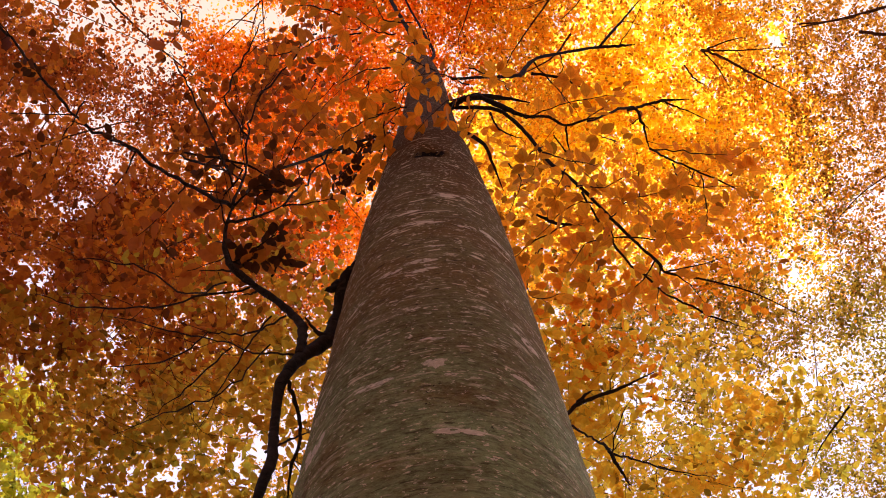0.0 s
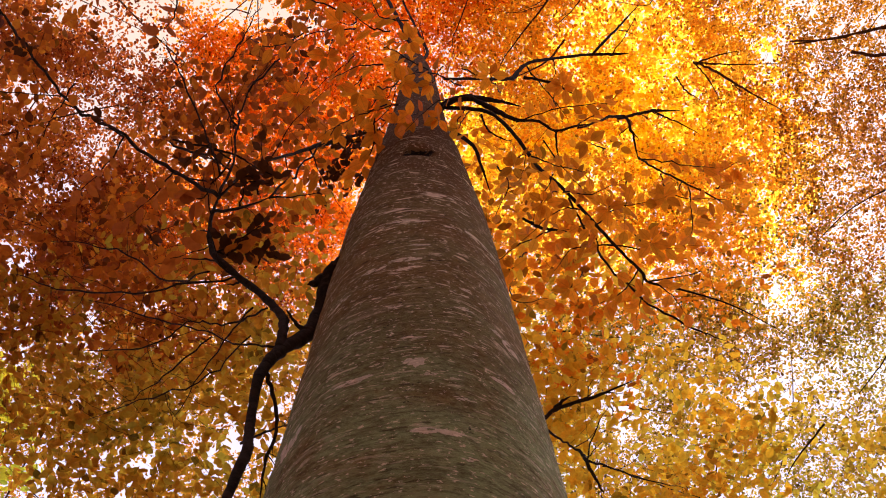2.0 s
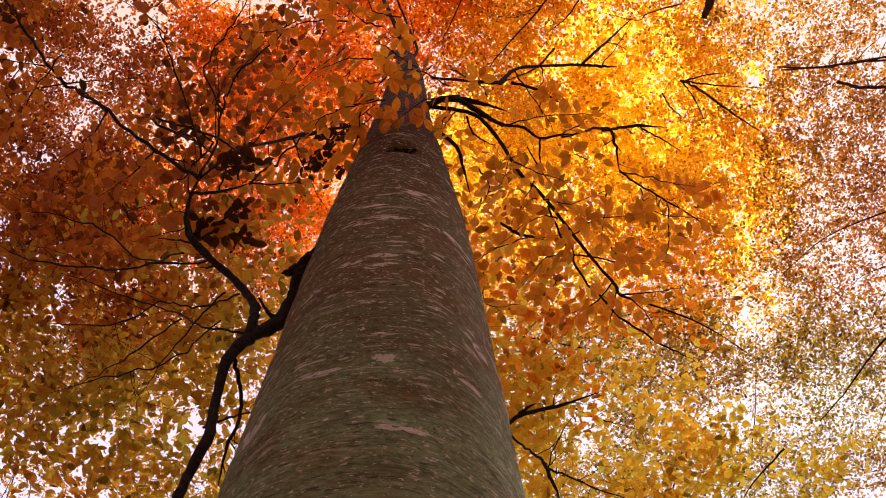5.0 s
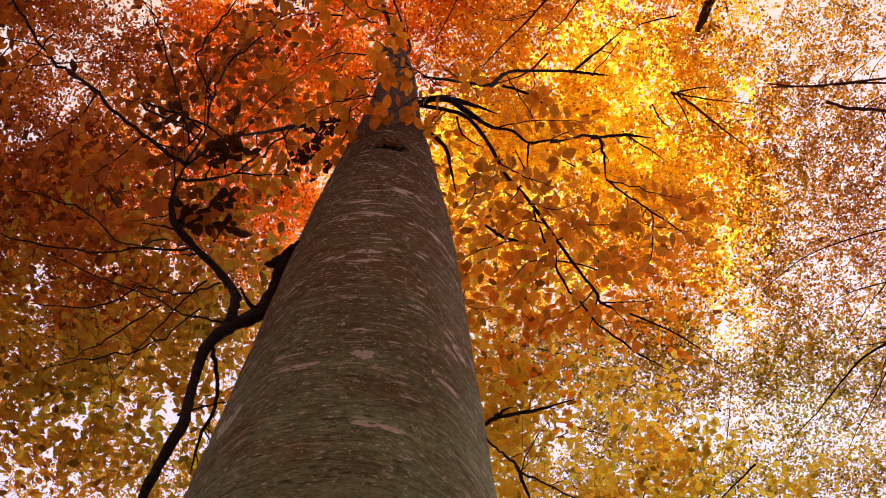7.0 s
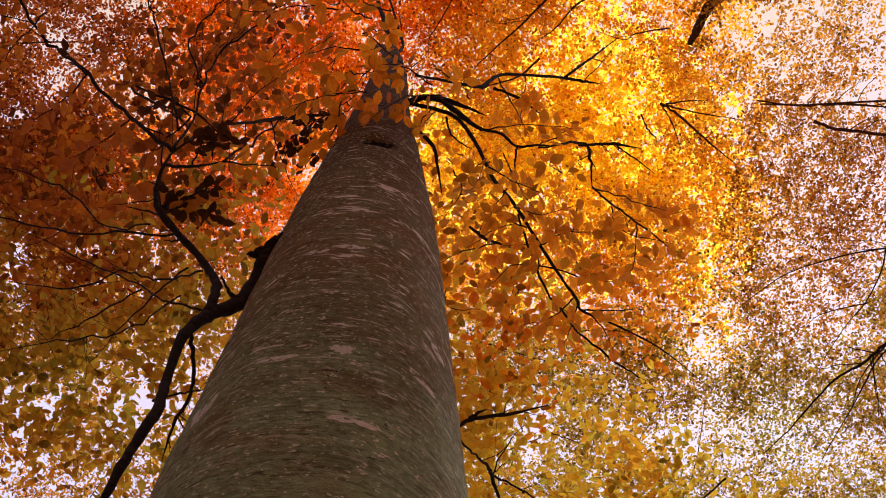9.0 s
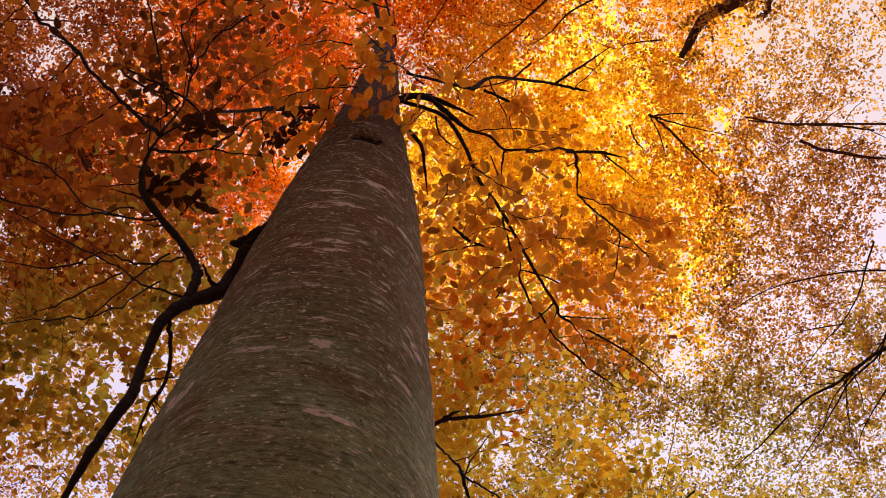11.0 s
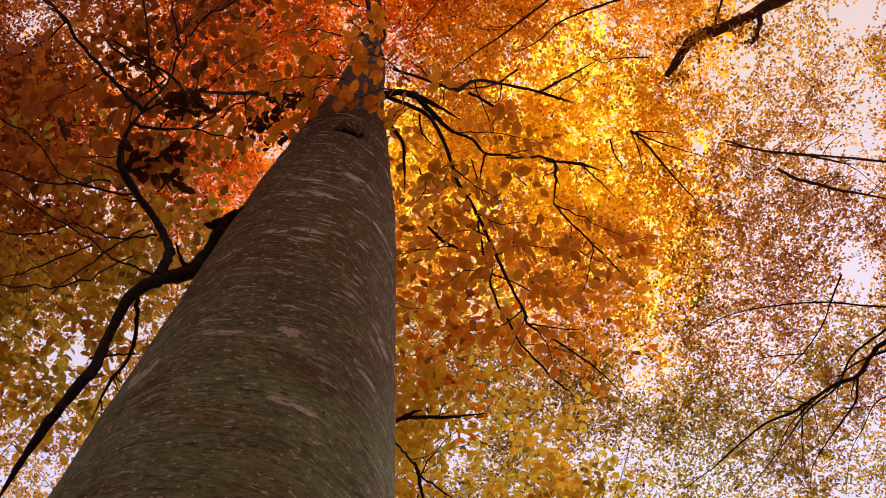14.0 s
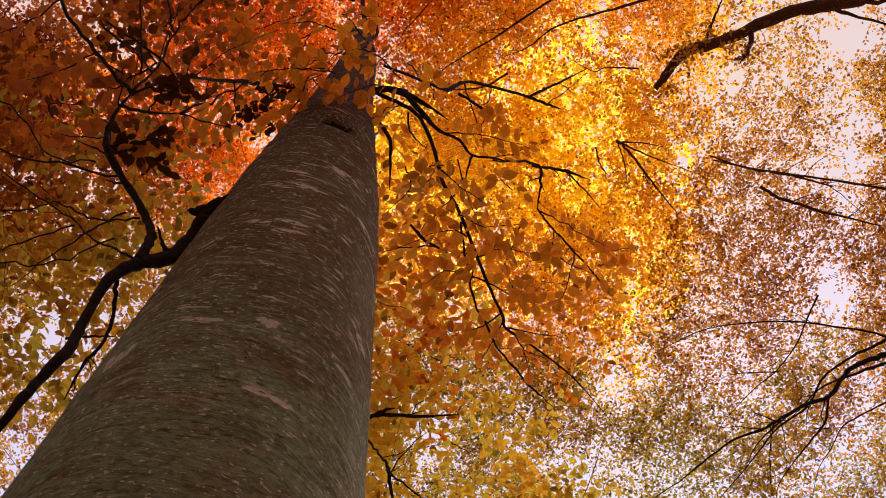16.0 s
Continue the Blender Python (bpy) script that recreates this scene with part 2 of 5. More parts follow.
LEAF_RUSSET = leaf_material("russet_leaf", [(0.34, 0.11, 0.014), (0.46, 0.19, 0.02), (0.48, 0.27, 0.03), (0.4, 0.28, 0.04)], 0.5, 0.8)
LICHEN = bark_material("pale_lichen", (0.64, 0.55, 0.38), (0.74, 0.66, 0.47), (0.82, 0.75, 0.56), (0.60, 0.58, 0.40), 0.8, dirt=0.25)
KNOT_AND_SHADE = bark_material("dark_knot_and_shade", (0.010, 0.007, 0.005), (0.018, 0.013, 0.010), (0.024, 0.018, 0.014), (0.010, 0.009, 0.006), 0.5)


def litter_material():
    m, n, l = nodes_of("leaf_litter")
    out = n.new("ShaderNodeOutputMaterial")
    p = n.new("ShaderNodeBsdfPrincipled")
    p.inputs["Roughness"].default_value = 0.9
    geo = n.new("ShaderNodeNewGeometry")
    v = n.new("ShaderNodeTexVoronoi")
    v.inputs["Scale"].default_value = 16.0
    l.new(geo.outputs["Position"], v.inputs["Vector"])
    nz = n.new("ShaderNodeTexNoise")
    nz.inputs["Scale"].default_value = 0.7
    l.new(geo.outputs["Position"], nz.inputs["Vector"])
    r = ramp(n, [(0.2, (0.07, 0.035, 0.015)), (0.5, (0.2, 0.085, 0.025)), (0.8, (0.3, 0.15, 0.04))])
    mx = n.new("ShaderNodeMix")
    mx.data_type = "RGBA"
    mx.blend_type = "MULTIPLY"
    mx.inputs["Factor"].default_value = 0.35
    l.new(v.outputs["Color"], mx.inputs["B"])
    l.new(nz.outputs["Fac"], r.inputs["Fac"])
    l.new(r.outputs["Color"], mx.inputs["A"])
    l.new(mx.outputs["Result"], p.inputs["Base Color"])
    b = n.new("ShaderNodeBump")
    b.inputs["Strength"].default_value = 0.8
    b.inputs["Distance"].default_value = 0.03
    l.new(v.outputs["Distance"], b.inputs["Height"])
    l.new(b.outputs["Normal"], p.inputs["Normal"])
    l.new(p.outputs[0], out.inputs["Surface"])
    return m


LITTER = litter_material()


# ---------------------------------------------------------------- building helpers
def mesh_of(name, verts, faces, material, smooth=True):
    me = bpy.data.meshes.new(name)
    me.from_pydata([tuple(v) for v in verts], [], faces)
    me.materials.append(material)
    if smooth:
        me.shade_smooth()
    me.update()
    return me


def part_of(name, me, parent, label="", kind=""):
    ob = new(name, me)
    ob.parent = parent
    ob.matrix_parent_inverse = parent.matrix_world.inverted()
    return tagged(ob, label, kind=kind)


def thing(name, at, label, category, group="", kind=""):
    ob = new(name)
    ob.location = at
    bpy.context.view_layer.update()
    return tagged(ob, label, category, group, kind)


def smooth_path(points, steps, wobble, rng):
    """Catmull-Rom through (x, y, z, r), with small crooks between the given points."""
    p = np.array(points, float)
    p = np.vstack([2 * p[0] - p[1], p, 2 * p[-1] - p[-2]])
    out = []
    for i in range(1, len(p) - 2):
        for s in range(steps):
            u = s / steps
            a, b, c, e = p[i - 1], p[i], p[i + 1], p[i + 2]
            q = 0.5 * (2 * b + (c - a) * u + (2 * a - 5 * b + 4 * c - e) * u * u + (3 * b - a - 3 * c + e) * u ** 3)
            out.append(q)
    out.append(p[-2])
    out = np.array(out)
    out[1:-1, :3] += rng.normal(0, 1, (len(out) - 2, 3)) * wobble * out[1:-1, 3:4]
    if p[:, 3].max() < 0.008:
        step = np.linalg.norm(out[1:, :3] - out[:-1, :3], axis=1).mean()
        out[1:-1, :3] += rng.normal(0, 0.07, (len(out) - 2, 3)) * step
    out[:, 3] = np.maximum(out[:, 3], 0.0008) * (1 + rng.normal(0, 0.07, len(out)))
    return out


def tube(points, sides=8, steps=5, wobble=0.25, rng=None, base=0):
    """Rings round a path, closed at both ends. Returns verts and faces."""
    rng = rng or np.random.default_rng(3)
    q = smooth_path(points, steps, wobble, rng)
    verts, faces = [], []
    side = None
    for i in range(len(q)):
        d = q[min(i + 1, len(q) - 1), :3] - q[max(i - 1, 0), :3]
        d = d / (np.linalg.norm(d) + 1e-9)
        if side is None:
            side = np.cross(d, (0.3, 0.5, 0.8))
        side = side - d * (side @ d)
        side = side / (np.linalg.norm(side) + 1e-9)
        other = np.cross(d, side)
        for k in range(sides):
            a = 2 * math.pi * k / sides
            verts.append(q[i, :3] + q[i, 3] * (math.cos(a) * side + math.sin(a) * other))
    n = len(q)
    for i in range(n - 1):
        for k in range(sides):
            k2 = (k + 1) % sides
            faces.append((base + i * sides + k, base + i * sides + k2, base + (i + 1) * sides + k2, base + (i + 1) * sides + k))
    faces.append(tuple(base + k for k in reversed(range(sides))))
    faces.append(tuple(base + (n - 1) * sides + k for k in range(sides)))
    return verts, faces


def limb(parent, points, name="limb", material=None, sides=9, label="", wobble=0.22, seed=1, shoots=0):
    """A limb along (x, y, z, r), with some short crooked shoots that grow from it."""
    rng = np.random.default_rng(seed)
    v, f = tube(points, sides, 6, wobble, rng)
    p = np.array(points, float)
    reach = np.linalg.norm(p[-1, :3] - p[0, :3])
    for _ in range(shoots):
        i = rng.integers(len(p) // 3, len(p) - 1)
        u = rng.uniform()
        s = p[i] + (p[i + 1] - p[i]) * u
        d = (p[i + 1] - p[i])[:3]
        d = d / (np.linalg.norm(d) + 1e-9)
        side = np.cross(d, (0, 0, 1.0) if abs(d[2]) < 0.9 else (1.0, 0, 0))
        d2 = d * rng.uniform(0.4, 1.0) + side * rng.choice((-1, 1)) * rng.uniform(0.4, 1.0) + rng.normal(0, 0.2, 3)
        ln = reach * rng.uniform(0.10, 0.32)
        m = s[:3] + d2 * ln * 0.5 + rng.normal(0, 0.06, 3) * ln
        v2, f2 = tube([(*s[:3], s[3] * 0.45), (*m, s[3] * 0.3), (*(s[:3] + d2 * ln + rng.normal(0, 0.12, 3) * ln), s[3] * 0.12)], 5, 4, 0.5, rng, len(v))
        v += v2
        f += f2
    return part_of(name, mesh_of(name, v, f, material or TWIG_BARK), parent, label)


# one beech blade in its own plane: x along the midrib, y across, pointed at both ends, folded and arched
BLADE = np.array([(0.0, 0.0, 0.0), (0.30, 0.27, 0.07), (0.66, 0.24, 0.05), (1.0, 0.0, -0.06), (0.66, -0.24, 0.05), (0.30, -0.27, 0.07)])
BLADE_FACES = np.array([(0, 1, 2, 3), (0, 3, 4, 5)])


# the same, rounder, for blades seen from nearer
ROUND_BLADE = np.array([(0.0, 0.0, 0.0), (0.16, 0.19, 0.06), (0.42, 0.29, 0.08), (0.72, 0.22, 0.05), (1.0, 0.0, -0.07), (0.72, -0.22, 0.05), (0.42, -0.29, 0.08), (0.16, -0.19, 0.06)])
ROUND_FACES = np.array([(0, 1, 2, 3, 4), (0, 4, 5, 6, 7)])


def blades_mesh(name, roots, along, up, sizes, material, rng, fine=False):
    """Many blades in one mesh. roots, along, up: n x 3; sizes: n."""
    n = len(roots)
    blade, blade_faces = (ROUND_BLADE, ROUND_FACES) if fine else (BLADE, BLADE_FACES)
    along = along / np.linalg.norm(along, axis=1, keepdims=True)
    across = np.cross(up, along)
    across /= np.linalg.norm(across, axis=1, keepdims=True) + 1e-9
    normal = np.cross(along, across)
    width = rng.uniform(0.85, 1.25, n)
    fold = rng.uniform(-0.4, 2.2, n)
    v = (roots[:, None, :] + sizes[:, None, None] * (
        blade[None, :, 0, None] * along[:, None, :]
        + (blade[None, :, 1] * width[:, None])[:, :, None] * across[:, None, :]
        + (blade[None, :, 2] * fold[:, None])[:, :, None] * normal[:, None, :]))
    k, corners = len(blade), blade_faces.shape[1]
    me = bpy.data.meshes.new(name)
    f = (np.arange(n)[:, None, None] * k + blade_faces[None]).reshape(-1)
    me.vertices.add(n * k)
    me.vertices.foreach_set("co", v.reshape(-1).astype(np.float32))
    me.loops.add(len(f))
    me.loops.foreach_set("vertex_index", f.astype(np.int32))
    me.polygons.add(n * 2)
    me.polygons.foreach_set("loop_start", np.arange(n * 2, dtype=np.int32) * corners)
    me.materials.append(material)
    me.update(calc_edges=True)
    return me


def spray_points(centres, per, length, leaf, rng, tilt=0.35):
    """Flat sprays of leaves: a short twig for each centre, with blades to both sides by turns. Returns roots, along, up, sizes, twig starts and ends."""
    n = len(centres)
    a = rng.uniform(0, 2 * math.pi, n)
    d = np.stack([np.cos(a), np.sin(a), rng.normal(-0.05, 0.3, n)], 1)
    d /= np.linalg.norm(d, axis=1, keepdims=True)
    up = np.stack([rng.normal(0, tilt, n), rng.normal(0, tilt, n), np.ones(n)], 1)
    side = np.cross(up, d)
    side /= np.linalg.norm(side, axis=1, keepdims=True)
    up = np.cross(d, side)
    ln = length * rng.uniform(0.7, 1.3, n)
    s = (np.arange(per) + 0.5) / per
    s = s[None, :] + rng.normal(0, 0.05, (n, per))
    roots = centres[:, None, :] + (s - 0.5)[:, :, None] * ln[:, None, None] * d[:, None, :]
    sign = np.where(np.arange(per) % 2 == 0, 1.0, -1.0)[None, :]
    ang = rng.normal(0.85, 0.2, (n, per)) * sign
    along = np.cos(ang)[:, :, None] * d[:, None, :] + np.sin(ang)[:, :, None] * side[:, None, :] + rng.normal(0, 0.28, (n, per, 3))
    ups = up[:, None, :] + rng.normal(0, 0.5, (n, per, 3))
    size = leaf * rng.uniform(0.6, 1.2, (n, per))
    roots = roots + rng.normal(0, 0.012, roots.shape)
    return (roots.reshape(-1, 3), along.reshape(-1, 3), ups.reshape(-1, 3), size.reshape(-1), centres - 0.55 * ln[:, None] * d, centres + 0.45 * ln[:, None] * d)


def twigs_mesh(name, starts, ends, radius, material):
    """Thin three-sided twigs, one for each start and end, thinner at the end."""
    n = len(starts)
    d = ends - starts
    d = d / (np.linalg.norm(d, axis=1, keepdims=True) + 1e-9)
    s = np.cross(d, np.array([0.2, 0.3, 0.93]))
    s /= np.linalg.norm(s, axis=1, keepdims=True) + 1e-9
    o = np.cross(d, s)
    ln = np.linalg.norm(ends - starts, axis=1, keepdims=True)
    b1, b2 = o * ln * np.sin(np.arange(n) * 1.7)[:, None] * 0.10, s * ln * np.sin(np.arange(n) * 2.9)[:, None] * 0.10
    rings = []
    for c, r in ((starts, radius), (starts + (ends - starts) * 0.45 + b1 + b2, radius * 0.7), (ends + b2, radius * 0.25)):
        for k in range(3):
            a = 2 * math.pi * k / 3
            rings.append(c + r * (math.cos(a) * s + math.sin(a) * o))
    v = np.stack(rings, 1)
    f0 = []
    for i in range(2):
        for k in range(3):
            k2 = (k + 1) % 3
            f0.append((i * 3 + k, i * 3 + k2, i * 3 + 3 + k2, i * 3 + 3 + k))
    f = (np.arange(n)[:, None, None] * 9 + np.array(f0)[None]).reshape(-1)
    me = bpy.data.meshes.new(name)
    me.vertices.add(n * 9)
    me.vertices.foreach_set("co", v.reshape(-1).astype(np.float32))
    me.loops.add(len(f))
    me.loops.foreach_set("vertex_index", f.astype(np.int32))
    me.polygons.add(n * 6)
    me.polygons.foreach_set("loop_start", np.arange(n * 6, dtype=np.int32) * 4)
    me.materials.append(material)
    me.update(calc_edges=True)
    return me


def patchiness(p, scale, seed):
    """Smooth value from 0 to 1 over the plan, for gaps in a crown."""
    rng = np.random.default_rng(seed)
    v = np.zeros(len(p))
    total = 0.0
    for octave in range(4):
        f = scale * 1.9 ** octave
        w = 0.62 ** octave
        for _ in range(5):
            a, ph = rng.uniform(0, 2 * math.pi), rng.uniform(0, 2 * math.pi)
            ff = f * rng.uniform(0.7, 1.3)
            v += w * np.sin(ff * (p[:, 0] * math.cos(a) + p[:, 1] * math.sin(a) + 0.35 * p[:, 2] * math.sin(3 * a)) + ph)
            total += w
    return 0.5 + v / total * 1.6


def crown(parent, blobs, count, per, length, leaf, material, twig_material, seed, gap=0.35, scale=1.4, twig=0.002, label="", name="foliage", fine=False, heart=2.2):
    """Leaves of a crown: sprays in flattened blobs (x, y, z, rx, ry, rz), fewer where the patchiness is low; heart: under 2 thicker in the middle."""
    rng = np.random.default_rng(seed)
    vol = np.array([b[3] * b[4] for b in blobs])
    pick = rng.choice(len(blobs), count, p=vol / vol.sum())
    b = np.array(blobs, float)[pick]
    d = rng.normal(0, 1, (count, 3))
    d /= np.linalg.norm(d, axis=1, keepdims=True)
    c = b[:, :3] + d * b[:, 3:] * rng.uniform(0, 1, (count, 1)) ** (1 / heart)
    keep = patchiness(c, scale, seed + 50) > gap + rng.normal(0, 0.07, count)
    c = c[keep]
    roots, along, up, size, t0, t1 = spray_points(c, per, length, leaf, rng)
    part_of(name, blades_mesh(name, roots, along, up, size, material, rng, fine), parent, label, "stuff")
    part_of("brushwood", twigs_mesh("brushwood", t0[::2], t1[::2], twig, twig_material), parent, "", "stuff")


def canopy(parent, patches, level, depth, material, seed, leaf=0.058, per=12, length=0.40, gap=0.32, scale=2.6, name="foliage", label=""):
    """A crown seen from below: flat sprays in soft-edged patches (x, y, rx, ry, cover), level metres up and depth thick.
    cover: how many leaves lie over one another on average."""
    rng = np.random.default_rng(seed)
    one = per * 0.24 * leaf * leaf
    centres = []
    for x, y, rx, ry, cover in patches:
        n = int(cover * math.pi * rx * ry / one * 1.25)
        a = rng.uniform(0, 2 * math.pi, n)
        r = np.sqrt(rng.uniform(0, 1, n)) * (1 + rng.normal(0, 0.2, n))
        h = level + rng.normal(0, depth * 0.5, n)
        centres.append(np.stack([x + rx * r * np.cos(a), y + ry * r * np.sin(a), h], 1))
    c = np.concatenate(centres)
    c = c[patchiness(c, scale, seed + 50) > gap + rng.normal(0, 0.06, len(c))]
    roots, along, up, size, t0, t1 = spray_points(c, per, length, leaf, rng)
    part_of(name, blades_mesh(name, roots, along, up, size, material, rng), parent, label, "stuff")
    part_of("brushwood", twigs_mesh("brushwood", t0[::3], t1[::3], 0.0022, FAR_BARK), parent, "", "stuff")


# ---------------------------------------------------------------- ground
def build_ground():
    rng = np.random.default_rng(11)
    xs = np.concatenate([-np.geomspace(900, 12, 14), np.linspace(-10, 10, 60), np.geomspace(12, 900, 14)])
    ys = xs + 1.0
    verts, faces = [], []
    for y in ys:
        for x in xs:
            r = math.hypot(x, y)
            z = 0.10 * noise.noise(Vector((x * 0.35, y * 0.35, 0))) + 0.03 * noise.noise(Vector((x * 1.7, y * 1.7, 3)))
            verts.append((x, y, z * min(1, 3 / (1 + r * 0.02)) - 0.02))
    n = len(xs)
    for j in range(len(ys) - 1):
        for i in range(n - 1):
            faces.append((j * n + i, j * n + i + 1, (j + 1) * n + i + 1, (j + 1) * n + i))
    g = new("ground", mesh_of("ground", verts, faces, LITTER))
    tagged(g, "forest floor covered with brown fallen leaves", "ground", kind="structure")


build_ground()


def build_litter():
    """Fallen leaves round the foot of the beech."""
    rng = np.random.default_rng(12)
    n = 9000
    a, r = rng.uniform(0, 2 * math.pi, n), 7 * np.sqrt(rng.uniform(0, 1, n))
    x, y = r * np.cos(a), 1 + r * np.sin(a)
    z = [0.10 * noise.noise(Vector((px * 0.35, py * 0.35, 0))) + 0.03 * noise.noise(Vector((px * 1.7, py * 1.7, 3))) for px, py in zip(x, y)]
    roots = np.stack([x, y, np.array(z) + 0.0], 1)
    along = np.stack([rng.normal(0, 1, n), rng.normal(0, 1, n), rng.normal(0.1, 0.15, n)], 1)
    up = np.stack([rng.normal(0, 0.25, n), rng.normal(0, 0.25, n), np.ones(n)], 1)
    ob = new("fallen_leaves", blades_mesh("fallen_leaves", roots, along, up, rng.uniform(0.05, 0.085, n), LEAF_RUSSET, rng))
    tagged(ob, "brown and orange beech leaves fallen on the ground", "leaves", kind="stuff")


build_litter()

# ---------------------------------------------------------------- the beech
AX, AY = -0.031, 1.151
PROFILE = [(-0.15, 0.62), (0.0, 0.50), (0.15, 0.43), (0.4, 0.385), (0.8, 0.355), (1.4, 0.33), (2.2, 0.305), (3.0, 0.281), (3.5, 0.267), (4.0, 0.253), (4.5, 0.237),
           (5.0, 0.214), (5.5, 0.186), (5.9, 0.163), (6.06, 0.152), (6.16, 0.143), (6.3, 0.136), (6.6, 0.119), (7.0, 0.108), (7.6, 0.092), (8.2, 0.072), (9.0, 0.045), (10.2, 0.022), (11.2, 0.008)]
LEAN_PATH = [(-0.2, 0, 0), (6.0, 0, 0), (7.0, 0.004, 0.0), (7.6, 0.004, 0.02), (8.2, 0.002, 0.06), (9.0, -0.01, 0.12), (10.2, -0.12, 0.3), (11.2, -0.2, 0.5)]


HS, RS = zip(*PROFILE)


def bark_radius(a, z):
    """The trunk's radius at a turn (radians) and a height: slow swelling, ring-wise wrinkles, scars, root flare."""
    r0 = np.interp(z, HS, RS)
    ca, sa = math.cos(a), math.sin(a)
    r = r0 + 0.012 * r0 / 0.3 * noise.noise(Vector((ca * 1.6, sa * 1.6, z * 0.8)))
    r += 0.0026 * noise.noise(Vector((ca * 2.4, sa * 2.4, z * 11))) + 0.0014 * noise.noise(Vector((ca * 8, sa * 8, z * 30)))
    if z < 0.9:
        r += 0.07 * max(0, 0.9 - z) ** 2 * (1 + math.cos(5 * a + 0.7 + 0.8 * math.sin(2 * a)) * (0.7 + 0.3 * math.sin(a + 1)))
    # brow scar under the first fork, on the side of the path
    da = (a - 1.5 * math.pi - 0.02 + math.pi) % (2 * math.pi) - math.pi
    brow = math.exp(-(da / 0.24) ** 2)
    r -= 0.034 * brow * math.exp(-((z - 5.33 + 0.3 * da * da) / 0.035) ** 2)
    r += 0.016 * brow * math.exp(-((z - 5.43 + 0.3 * da * da) / 0.05) ** 2)
    return r


def build_beech():
    tree = thing("beech_tree", (AX, AY, 0), "tall beech with smooth grey-brown bark, pale streaks and orange autumn leaves", "tree")
    lh, lx, ly = zip(*LEAN_PATH)
    zs = np.concatenate([np.arange(-0.15, 1.6, 0.06), np.arange(1.6, 6.8, 0.02), np.arange(6.8, 11.2, 0.07)])
    seg = 128
    verts, faces = [], []
    for z in zs:
        cx, cy = AX + np.interp(z, lh, lx), AY + np.interp(z, lh, ly)
        for k in range(seg):
            a = 2 * math.pi * k / seg
            r = bark_radius(a, z)
            verts.append((cx + r * math.cos(a), cy + r * math.sin(a), z))
    for i in range(len(zs) - 1):
        for k in range(seg):
            k2 = (k + 1) % seg
            faces.append((i * seg + k, i * seg + k2, (i + 1) * seg + k2, (i + 1) * seg + k))
    faces.append(tuple((len(zs) - 1) * seg + k for k in range(seg)))
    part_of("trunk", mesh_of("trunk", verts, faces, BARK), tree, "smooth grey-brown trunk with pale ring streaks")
    return tree


def trunk_at(turn, z, out=0.0):
    """A place on the bark: turn in degrees from the side of the path, to the right."""
    a = radians(turn - 90)
    r = bark_radius(a % (2 * math.pi), z) + out
    return (AX + r * math.cos(a), AY + r * math.sin(a), z)


def bark_patch(parent, name, turn, z, wide, high, material, seed, flakes=9):
    """A crust on the trunk: thin ragged flakes that lie close together in a lens shape, wide degrees round, high metres up."""
    rng = np.random.default_rng(seed)
    verts, faces = [], []
    for q in range(flakes):
        u = rng.uniform(-1, 1)
        v = rng.uniform(-1, 1) * math.sqrt(max(0.02, 1 - u * u))
        fu, fv = turn + u * wide * 0.40, z + v * high * 0.36
        w, h = wide * rng.uniform(0.12, 0.34), high * rng.uniform(0.10, 0.32)
        if flakes == 1:
            fu, fv, w, h = turn, z, wide, high
        n, base = 11, len(verts)
        verts.append(trunk_at(fu, fv, 0.0016))
        for i in range(n):
            a = 2 * math.pi * i / n
            k = 0.5 * (1 + rng.normal(0, 0.28))
            verts.append(trunk_at(fu + k * w * math.cos(a), fv + k * h * math.sin(a), 0.0007))
        faces += [(base, base + 1 + i, base + 1 + (i + 1) % n) for i in range(n)]
    part_of(name, mesh_of(name, verts, faces, material), parent)


beech = build_beech()
trunk = beech.children[0]
bark_patch(trunk, "lichen_patch", 0.5, 3.399, 9.0, 0.0637, LICHEN, 500, 24)
bark_patch(trunk, "lichen_patch", -23.4, 3.367, 16.5, 0.0422, LICHEN, 501, 25)
bark_patch(trunk, "lichen_patch", 36.1, 3.409, 13.0, 0.0361, LICHEN, 502, 16)
bark_patch(trunk, "lichen_patch", 22.1, 3.723, 11.4, 0.0290, LICHEN, 503, 13)
bark_patch(trunk, "lichen_patch", 7.9, 3.115, 17.6, 0.0286, LICHEN, 504, 30)
bark_patch(trunk, "lichen_patch", -5.8, 4.046, 18.8, 0.0443, LICHEN, 505, 18)
bark_patch(trunk, "lichen_patch", -4.0, 3.973, 15.1, 0.0375, LICHEN, 506, 15)
bark_patch(trunk, "lichen_patch", 16.2, 4.701, 26.2, 0.0652, LICHEN, 507, 17)
bark_patch(trunk, "lichen_patch", -1.5, 4.390, 25.4, 0.0443, LICHEN, 508, 17)
bark_patch(trunk, "lichen_patch", -0.3, 3.525, 11.1, 0.0207, LICHEN, 509, 13)
bark_patch(trunk, "lichen_patch", -21.8, 4.019, 14.6, 0.0400, LICHEN, 510, 14)
bark_patch(trunk, "lichen_patch", -13.7, 4.520, 20.1, 0.0383, LICHEN, 511, 13)
bark_patch(trunk, "lichen_patch", 19.1, 4.361, 13.4, 0.0338, LICHEN, 512, 11)
bark_patch(trunk, "lichen_patch", -8.2, 3.715, 7.8, 0.0241, LICHEN, 513, 11)
bark_patch(trunk, "lichen_patch", -37.6, 3.898, 9.9, 0.0344, LICHEN, 514, 10)
bark_patch(trunk, "lichen_patch", 25.0, 3.865, 7.0, 0.0285, LICHEN, 515, 10)
